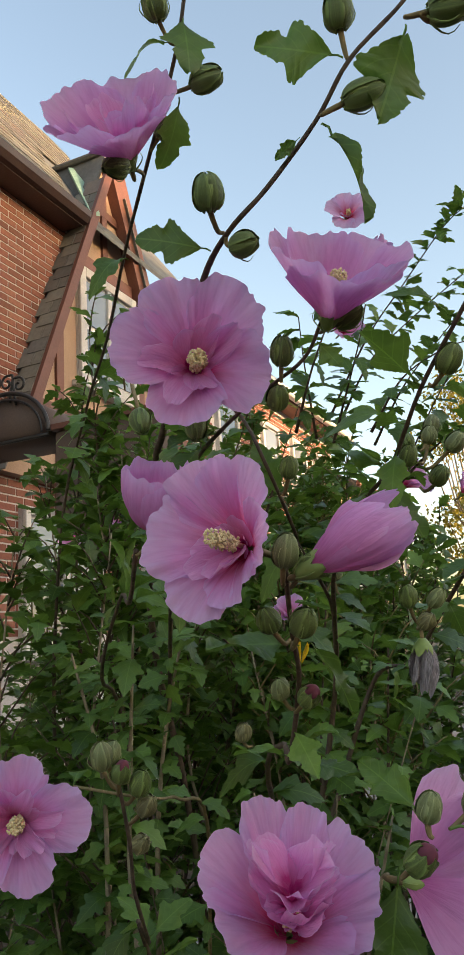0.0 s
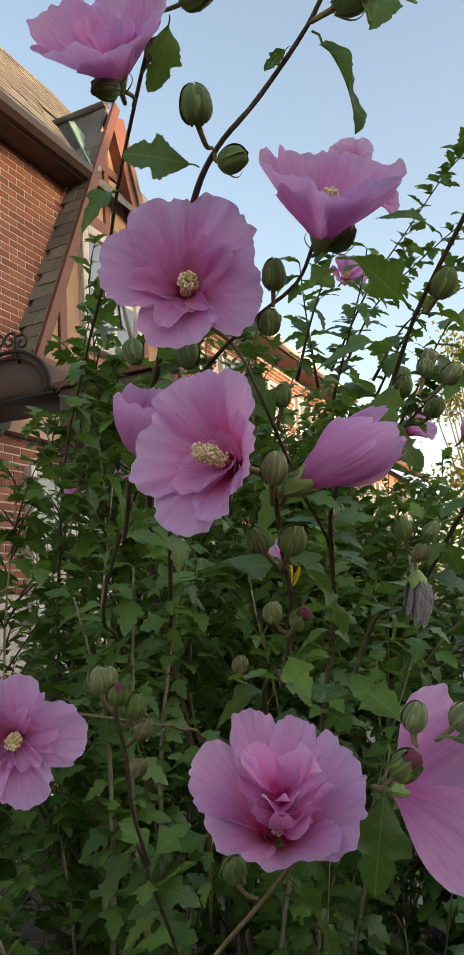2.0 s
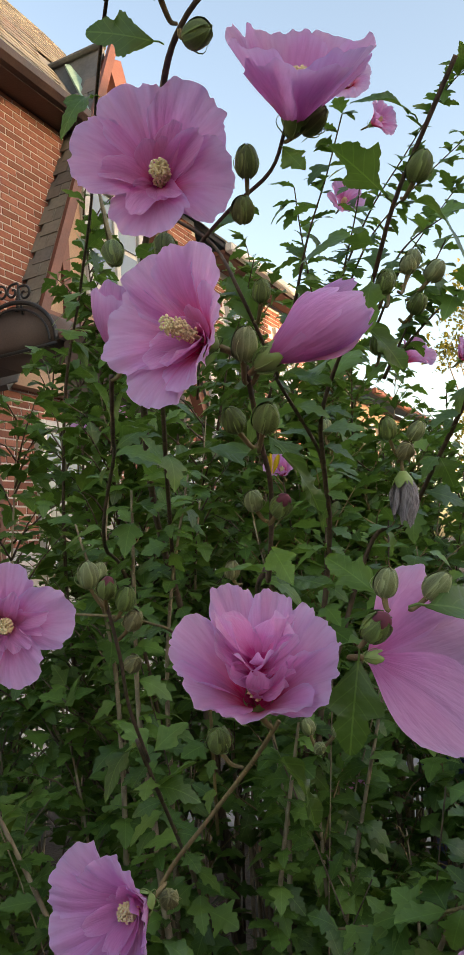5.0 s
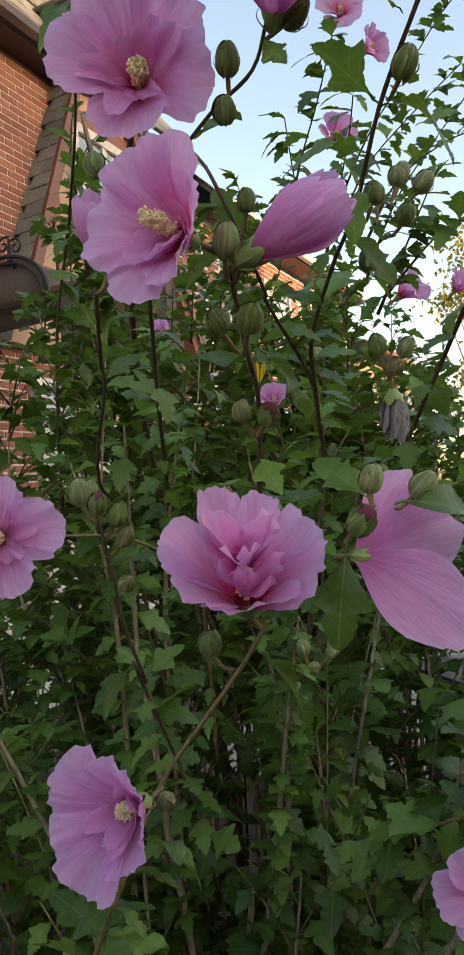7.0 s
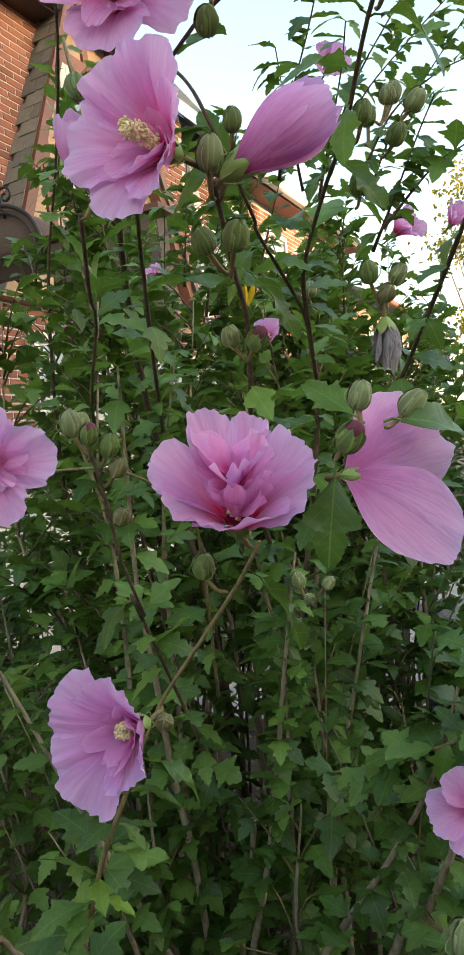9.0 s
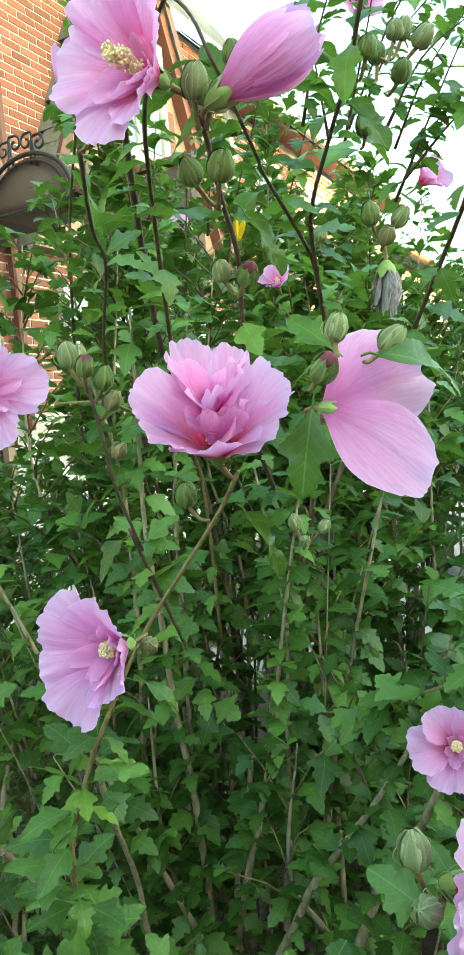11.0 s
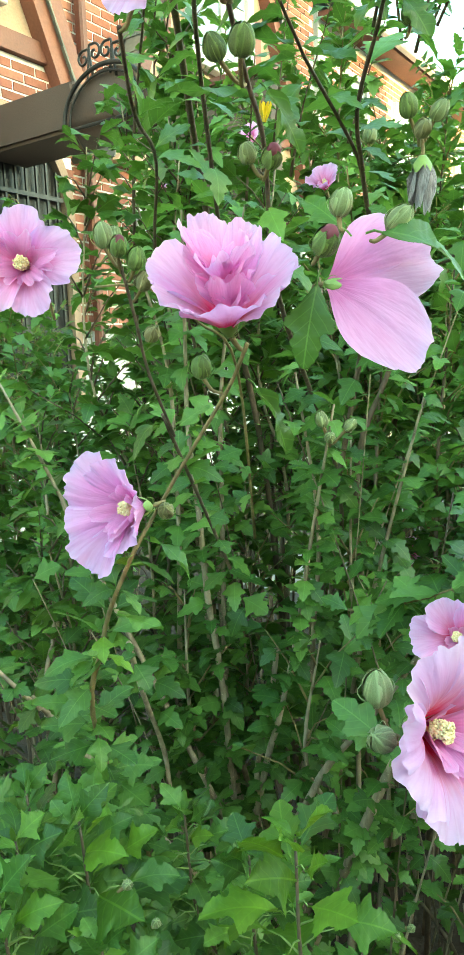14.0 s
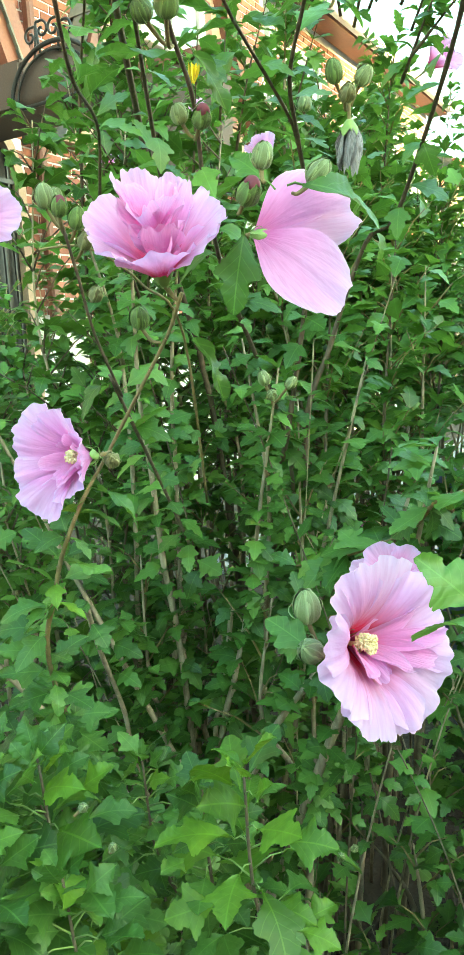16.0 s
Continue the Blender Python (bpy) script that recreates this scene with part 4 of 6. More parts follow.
leaf_mass("foliage", INNER_LEAVES, LEAF, near, MID_KINDS)
INNER_LEAVES.clear()
sprays = tagged(new("hibiscus_shrub"), "tall hibiscus shrub with long thin leafy sprays", "shrub")

# fresh low growth beside the path
def sprig(place, height, seed, count=16, size=0.05, label="", lean=(0, 0), fresh=0.35):
    rng = random.Random(seed)
    root = new("young_shoot")
    root.matrix_basis = Matrix.Translation((place[0], place[1], 0))
    path = smooth_path([(lean[0], lean[1], height), (0.6 * lean[0], 0.03 + 0.6 * lean[1], 0.84 * height), (0.02, 0.10, 0.66 * height), (0.03, 0.20, 0.3 * height), (0.03, 0.24, -0.02)], 6)
    s = put("stem", mesh("stem", *tube(path, 0.0012, 0.004, 7, 0.06, rng), STEM), root)
    for k in range(count):
        f = (k / count) ** 1.2
        idx = f * 0.46 * (len(path) - 1)
        i0 = int(idx)
        p = path[i0].lerp(path[i0 + 1], idx - i0)
        a = 2.4 * k + rng.uniform(-0.5, 0.5)
        reach = rng.uniform(0.0, 0.040) * min(1, 4 * f)
        out = Vector((math.cos(a), math.sin(a), 0.35))
        if reach > 0.012:
            put("twig", mesh("twig", *tube([p, p + out * reach * 0.6 + Vector((0, 0, 0.004)), p + out * reach], 0.0011, 0.0006, 4), BUD), s)
        way = Vector((math.cos(a), math.sin(a), 1.3 - 1.3 * min(1, 2.4 * f)))
        leaf(s, p + out * reach, way, (rng.uniform(-0.9, 0.9), rng.uniform(-1.1, 0.3), 1), size * rng.uniform(0.65, 1.15) * (0.75 + 0.4 * min(1, 2.5 * f)), rng.randrange(4), 1.0, LOBED_MESHES[rng.random() < fresh])
    return tagged(root, label or "fresh light green young shoot of a hibiscus", "shoot")


sprig((0.084, 0.545, 0), 0.975, 3, 34, 0.058, fresh=0.85)
for k, place in enumerate(((-0.169, 0.570, 0.985), (-0.140, 0.500, 0.985), (-0.095, 0.525, 0.995), (-0.128, 0.450, 0.975), (-0.205, 0.560, 0.965), (-0.060, 0.480, 0.915),
                           (0.032, 0.600, 0.925), (-0.058, 0.690, 0.900))):
    sprig(place, place[2] - 0.01, 5 + k, 56, 0.054 if k < 4 else 0.044, fresh=0.16 if k < 4 else 0.04)

# slender bare branches that cross the shrubs
BRANCH = random.Random(77)
for k in range(22):
    x = -0.42 + 0.046 * k + BRANCH.uniform(-0.03, 0.03)
    y = BRANCH.uniform(0.85, 1.15)
    z = BRANCH.uniform(0.95, 1.45)
    lean = BRANCH.choice((-1, 1)) * BRANCH.uniform(0.08, 0.30)
    stem(near, [(x + lean, y - 0.06, z), (x + 0.75 * lean, y, 0.85 * z), (x + 0.4 * lean, y + 0.05, 0.62 * z), (x + 0.1 * lean, y + 0.12, 0.3 * z), (x, y + 0.15, -0.02)],
         0.0011, 0.005, BARK if k % 3 else STEM, 0.45, 0.03, 0.042, 200 + k, last=0.6, fresh=0.3)

# dense shrubs behind
shrub((-0.30, 1.55, 0), 2.20, 0.30, 12, 21, (0, -0.05, 0), 0.050, 0.85, twig_from=0.30)
shrub((0.13, 1.55, 0), 1.80, 0.25, 11, 20, (0, -0.05, 0), 0.050, 0.75, twig_from=0.22)
shrub((0.95, 1.65, 0), 1.62, 0.40, 13, 23, (0, -0.05, 0), 0.050, 0.7, twig_from=0.60)
shrub((-0.85, 1.85, 0), 1.85, 0.42, 16, 22, (0, 0, 0), 0.050, 0.85, twig_from=0.2)
shrub((0.02, 1.25, 0), 1.38, 0.26, 10, 32, (0, 0, 0), 0.046, 0.6, twig_from=0.22)
shrub((-0.40, 1.25, 0), 1.36, 0.34, 12, 33, (0, 0, 0), 0.046, 0.8, twig_from=0.22)
shrub((0.55, 1.25, 0), 0.98, 0.32, 10, 34, (0, 0, 0), 0.048, 0.7, twig_from=0.2)
shrub((0.55, 1.40, 0), 1.38, 0.28, 9, 35, (0, 0, 0), 0.046, 0.8, twig_from=0.70)
shrub((1.00, 1.60, 0), 1.58, 0.32, 10, 36, (0, 0, 0), 0.046, 1.1, twig_from=0.62)
shrub((0.20, 1.85, 0), 2.00, 0.26, 8, 37, (0, 0, 0), 0.05, 0.8, twig_from=0.6)
shrub((0.62, 1.85, 0), 1.64, 0.28, 8, 38, (0, 0, 0), 0.05, 0.8, twig_from=0.6)
shrub((0.15, 2.2, 0), 2.05, 0.55, 15, 24, (0, 0, 0), 0.052, 0.5, twig_from=0.36)
shrub((-0.55, 2.3, 0), 2.1, 0.55, 14, 28, (0, 0, 0), 0.052, 0.4, twig_from=0.30)
shrub((-1.4, 2.6, 0), 1.85, 0.6, 16, 25, (0, 0, 0), 0.052, 0.4, twig_from=0.30)
shrub((1.15, 2.4, 0), 1.80, 0.6, 14, 26, (-0.15, 0, 0), 0.05, 0.8, twig_from=0.6)
shrub((0.60, 2.8, 0), 1.85, 0.6, 14, 27, (0, 0, 0), 0.05, 0.8, twig_from=0.55)
shrub((0.26, 2.75, 0), 2.65, 0.30, 10, 49, (0, 0, 0), 0.052, 0.72, twig_from=0.45)
shrub((0.02, 2.62, 0), 2.75, 0.30, 11, 47, (0, 0, 0), 0.052, 0.72, twig_from=0.35)
shrub((-0.28, 2.66, 0), 2.5, 0.28, 10, 48, (0, 0, 0), 0.052, 0.72, twig_from=0.35)
shrub((0.02, 1.85, 0), 2.38, 0.24, 8, 50, (0, 0, 0), 0.050, 0.72, twig_from=0.5)
shrub((0.30, 1.85, 0), 2.22, 0.24, 7, 51, (0, 0, 0), 0.050, 0.55, twig_from=0.6)
shrub((0.42, 1.10, 0), 0.62, 0.34, 14, 29, (0, 0, 0), 0.050, 0.55, twig_from=0.1)
shrub((-0.38, 1.00, 0), 0.62, 0.34, 14, 30, (0, 0, 0), 0.050, 0.55, twig_from=0.1)
shrub((0.02, 0.90, 0), 0.52, 0.34, 14, 31, (0, 0, 0), 0.050, 0.55, twig_from=0.05)

# low leafy growth in front
shrub((-0.16, 0.76, 0), 0.62, 0.20, 10, 41, (0, -0.05, 0), 0.050, 0.85, False, "low dense green hibiscus growth at the shrub's foot", MID_KINDS, 0.35)
shrub((0.10, 0.80, 0), 0.52, 0.20, 10, 42, (0, -0.04, 0), 0.050, 0.85, False, "low dense green hibiscus growth at the shrub's foot", MID_KINDS, 0.3)
shrub((0.36, 0.78, 0), 0.60, 0.20, 10, 43, (0, -0.04, 0), 0.050, 0.85, False, "low dense green hibiscus growth at the shrub's foot", MID_KINDS, 0.3)
shrub((0.56, 0.70, 0), 0.54, 0.18, 8, 44, (0, -0.04, 0), 0.050, 0.85, False, "low dense green hibiscus growth at the shrub's foot", MID_KINDS, 0.3)
shrub((-0.42, 0.82, 0), 0.66, 0.20, 10, 45, (0, -0.04, 0), 0.050, 0.85, False, "low dense green hibiscus growth at the shrub's foot", MID_KINDS, 0.3)
# hedge towards the street
for k in range(4):
    shrub((-2.2 + 0.85 * k, 3.5 + 0.15 * (k % 2), 0), 1.55, 0.55, 11, 60 + k, (0, 0, 0), 0.075, 0.22, twig_from=0.02, label="dense green hedge shrub near the street")

# long leafy sprays against the sky
for k, pts in enumerate((
        [(0.5054, 1.4211, 2.3538), (0.4473, 1.4272, 2.3094), (0.363, 1.4931, 2.2177), (0.2863, 1.5585, 2.1302), (0.2042, 1.6846, 1.9974)],
        [(0.4499, 1.3555, 2.1665), (0.3762, 1.4113, 2.1251), (0.2825, 1.4717, 2.0562), (0.2178, 1.5409, 1.9545)],
        [(0.2374, 1.1659, 2.0368), (0.2297, 1.2248, 1.9991), (0.2089, 1.2881, 1.9367), (0.1789, 1.3568, 1.8469)],
        [(0.207, 1.0791, 2.078), (0.1795, 1.1296, 2.0133), (0.1445, 1.1797, 1.9404), (0.1152, 1.2808, 1.8655)],
        [(0.457, 1.3526, 2.1133), (0.3832, 1.3992, 2.0382), (0.3277, 1.447, 1.976), (0.2827, 1.5467, 1.8986)],
        [(0.1338, 1.2561, 2.0653), (0.1408, 1.3218, 1.9997), (0.1561, 1.399, 1.8826)],
        [(0.4232, 1.254, 1.9979), (0.3836, 1.3003, 2.0014), (0.315, 1.3455, 1.9686), (0.2573, 1.394, 1.8858)],
        [(0.3807, 1.1186, 1.8188), (0.3368, 1.1696, 1.8079), (0.265, 1.2293, 1.7484)],
        [(0.0506, 1.3961, 2.003), (0.022, 1.4341, 1.9301), (-0.0203, 1.4664, 1.8282), (-0.0543, 1.4982, 1.7051)],
        [(-0.0605, 1.5858, 2.0803), (-0.0774, 1.5678, 1.9357), (-0.1029, 1.5994, 1.7923)],
        [(0.1298, 1.513, 1.9782), (0.0905, 1.5467, 1.8845), (0.0482, 1.5777, 1.7708)],
        [(-0.1607, 1.4501, 1.9607), (-0.1757, 1.4357, 1.8483), (-0.2156, 1.4652, 1.7142)],
        [(-0.0885, 1.3539, 1.8742), (-0.1067, 1.3925, 1.7846), (-0.1268, 1.4264, 1.653)],
        [(0.3383, 1.1073, 1.8849), (0.3187, 1.1529, 1.8523), (0.2853, 1.1943, 1.7884), (0.253, 1.2869, 1.7308)])):
    stem(sprays, pts, 0.0012, 0.004, STEM, 1.1, 0.021, 0.046, 70 + k)
leaf_mass("foliage", INNER_LEAVES, LEAF, sprays, MID_KINDS)

# ---- flowers ----
flower((0.0270, 0.494, 1.6960), (0.1183, -0.9916, -0.0519), 0.0545, (56, 12), 43, 8, 0.58, 0, 0.3, 1, ruffle=0.06, rounded=0.36, outer=((-16, 0.97, 44, 8), (36, 1.0, 44, 10), (108, 0.90, 54, 16), (192, 0.86, 56, 24), (283, 0.98, 48, 12)),
       ruff=((270, 0.68, 0.30, 0, 0.2), (2, 0.46, 0.40, 50, 0), (32, 0.60, 0.28, 15, -0.4), (62, 0.66, 0.28, 8, 0.5), (76, 0.44, 0.26, 22, -0.5), (208, 0.68, 0.32, 2, 0.3), (182, 0.46, 0.24, 16, -0.2), (148, 0.52, 0.20, 18, 0.8), (240, 0.40, 0.22, 30, -0.8)), joint=(0.0155, 0.5723, 1.6864), label="wide open pink hibiscus flower with a small ruff of inner petals")
flower((0.0590, 0.4201, 1.5724), (-0.50, -0.86, 0.06), 0.0445, (56, 20), 52, 9, 0.60, 2, 0.1, 2, joint=(0.086, 0.4393, 1.5615), outer=((-16, 1.0, 46, 14), (28, 1.0, 46, 22), (98, 0.86, 56, 40), (160, 0.84, 50, 36), (214, 0.96, 50, 16), (276, 1.02, 50, 12)), ruffle=0.06,
       ruff=((262, 0.52, 0.27, 24, 0.3), (225, 0.62, 0.30, 20, -0.2), (195, 0.55, 0.26, 40, 0.4), (150, 0.44, 0.26, 52, -0.4), (40, 0.42, 0.3, 50, 0.3), (95, 0.36, 0.24, 60, 0.6), (330, 0.30, 0.22, 40, 0.5)), wind=0.03, label="open cup-shaped pink hibiscus flower, long pale stamen column", stamens=1.5)
flower((0.0853, 0.4193, 1.5589), (0.89, -0.1167, 0.43), 0.0495, (60, 97), 72, 3, 0.9, 2, 0.5, 3, PETAL_BACK, stamens=0, joint=(0.0799, 0.4345, 1.5583), outer=((330, 0.82, 74, 98), (190, 0.80, 76, 97), (60, 1.02, 80, 101), (240, 1.0, 80, 104)), wind=0.06, ruffle=0.03, sweep=1.3, rounded=0.20, label="half-furled pink hibiscus flower shaped like a funnel")
flower((0.1132, 0.4719, 1.7145), (0.1946, -0.6925, 0.6947), 0.0505, (46, 52), 58, 2, 0.45, 6, 0.6, 4, PETAL_BACK, joint=(0.11, 0.4782, 1.7168), ruffle=0.035, sweep=1.0, wind=0.03, rounded=0.22, label="upright goblet-shaped pink hibiscus flower")
flower((-0.0131, 0.504, 1.8607), (-0.1137, -0.8475, 0.5185), 0.0525, (42, 44), 54, 11, 0.70, 6, 0.2, 5, PETAL_BACK, joint=(-0.0136, 0.5239, 1.8615), ruffle=0.035, wind=0.03, vary=0.08, rounded=0.25, label="pink hibiscus flower opening upwards at a stem's top")
flower((-0.0955, 0.512, 1.4300), (0.2167, -0.9762, -0.0064), 0.045, (58, 8), 43, 13, 0.54, 2, 0.1, 6, vary=0.1, rounded=0.5, ruffle=0.065,
       ruff=((345, 0.58, 0.21, 14, 0.3), (318, 0.60, 0.25, 6, -0.2), (294, 0.72, 0.22, 0, 0.3), (250, 0.52, 0.2, 10, -0.6), (214, 0.48, 0.17, 16, 0.4), (180, 0.42, 0.16, 22, 0.8), (150, 0.50, 0.2, 14, -0.4), (124, 0.58, 0.21, 6, 0.4), (102, 0.64, 0.19, 4, -0.5), (80, 0.70, 0.22, 0, 0.2), (58, 0.48, 0.2, 18, 0.7), (28, 0.60, 0.23, 8, -0.3), (5, 0.42, 0.2, 36, 0.5)), joint=(-0.1004, 0.5572, 1.3948), label="flat open pink double hibiscus flower, pale pollen cluster")
flower((0.0645, 0.4620, 1.3770), (0.0814, -0.66, 0.75), 0.0525, (51, 50), 46, 24, 0.54, 12, 0.27, 7, inner_width=0.58, tangle=0.25, inner_up=0.46, stamens=0.4, outer=((-15, 1.06, 31, 54), (22, 0.98, 30, 54), (62, 0.94, 40, 34), (112, 0.92, 48, 40), (178, 0.92, 70, 47), (246, 0.92, 52, 42), (298, 0.98, 46, 36)), joint=(0.0727, 0.4745, 1.3628), ruffle=0.06, sweep=1.0, wind=0.05, rounded=0.48, label="full double pink hibiscus flower, packed with inner petals")
flower((0.1270, 0.462, 1.4000), (0.8933, 0.4093, -0.1856), 0.032, petals=0, inner=0, stamens=0, seed=8, mat=PETAL_BACK, joint=(0.1197, 0.4876, 1.3966), label="pink hibiscus flower turned away, veined petal backs showing",
       blades=(((0.172, 0.522, 1.441), (-0.1785, -0.9766, -0.12), 0.040, 14, -6), ((0.191, 0.502, 1.418), (-0.15, -0.95, 0.10), 0.052, 14, -6), ((0.184, 0.455, 1.352), (-0.1181, -0.8522, 0.5097), 0.049, 16, -10)))
flower((-0.0210, 0.5270, 1.2500), (-0.38, -0.92, 0.10), 0.053, (60, 22), 58, 9, 0.60, 0, 0.9, 9, PETAL_BACK, joint=(-0.0141, 0.5516, 1.2505), ruffle=0.07, wind=0.04, outer=((-48, 0.98, 46, 18), (0, 0.86, 48, 40), (75, 0.74, 60, 54), (150, 0.80, 54, 42), (206, 1.02, 46, 18), (266, 0.92, 46, 18)), inner_width=0.5, stamens=0.75, rounded=0.24, label="ruffled pink hibiscus flower low on the shrub")
flower((0.1760, 0.4310, 1.1375), (0.72, -0.66, 0.20), 0.057, (58, 8), 64, 12, 0.64, 2, 0.8, 10, PETAL_RED, 0.06, wind=0.03, outer=((12, 1.02, 50, 8), (75, 1.02, 50, 6), (135, 1.04, 50, 6), (200, 1.0, 50, 10), (262, 0.98, 52, 14), (318, 1.0, 52, 10)),
       ruff=((62, 0.72, 0.18, 6, 0.5), (94, 0.92, 0.2, 2, -0.3), (116, 0.78, 0.24, 4, 0.2), (138, 0.56, 0.18, 16, -0.7), (160, 0.46, 0.16, 24, 0.8), (185, 0.50, 0.2, 14, 0.3), (208, 0.42, 0.2, 24, -0.5), (232, 0.46, 0.24, 20, 0.3), (20, 0.40, 0.16, 36, 0.9)), rounded=0.16, joint=(0.1871, 0.4603, 1.1059), label="large pink hibiscus flower with a crimson throat", stamens=0.75)
flower((-0.008, 0.520, 1.600), (0.2363, -0.5217, 0.8198), 0.041, (26, 98), 68, 0, 0.8, 2, 0.4, 11, PETAL_BACK, stamens=0, joint=(-0.0216, 0.527, 1.585), wind=0.12, sweep=0.8, ruffle=0.02, rounded=0.15, label="half-open pink hibiscus flower still furled")
flower((0.288, 1.664, 2.48), (-0.0374, -0.9924, 0.1176), 0.055, (58, 10), 46, 3, 0.4, 10, 0.4, 12, PETAL_RED, label="open pink hibiscus flower with a red throat against the sky")
flower((0.287, 1.376, 2.225), (0.7232, -0.6906, 0.0086), 0.042, (60, 30), 46, 3, 0.5, 10, 0.4, 13)
flower((0.2233, 1.45, 2.1077), (0.2809, -0.9549, 0.096), 0.047, (60, 35), 46, 4, 0.5, 5, 0.8, 14)
flower((0.300, 1.377, 1.775), (0.7032, -0.5528, 0.4472), 0.046, (62, 36), 46, 4, 0.5, 4, 0.8, 15)
flower((0.3496, 1.1588, 1.7176), (0.4854, -0.6982, 0.5262), 0.030, (60, 60), 46, 2, 0.5, 2, 0.8, 16, stamens=0)
flower((0.176, 1.99, 0.845), (-0.0841, -0.9541, 0.2875), 0.044, (60, 30), 46, 5, 0.5, 10, 0.8, 17)
flower((-0.4049, 2.2857, 1.8989), (-0.0841, -0.9541, 0.2875), 0.040, (60, 30), 46, 5, 0.5, 10, 0.8, 18)
flower((-0.2215, 2.0007, 1.9158), (-0.3469, -0.867, 0.3578), 0.040, (60, 40), 46, 5, 0.5, 2, 0.8, 19)
flower((0.0802, 0.8893, 1.5446), (-0.1103, -0.7857, 0.6087), 0.023, (60, 30), 46, 5, 0.5, 10, 0.8, 20)
flower((0.218, 0.708, 1.089), (-0.1428, -0.9112, 0.3865), 0.044, (60, 20), 46, 6, 0.5, 10, 0.8, 21)
flower((-0.4405, 1.8962, 1.7884), (-0.1299, -0.9842, 0.12), 0.040, (60, 30), 46, 5, 0.5, 10, 0.8, 22)
flower((0.1879, 0.3747, 1.839), (0.7871, -0.5212, 0.3299), 0.0389, (64, 88), 46, 2, 0.5, 2, 0.8, 23, stamens=0, joint=(0.1658, 0.3735, 1.8387))


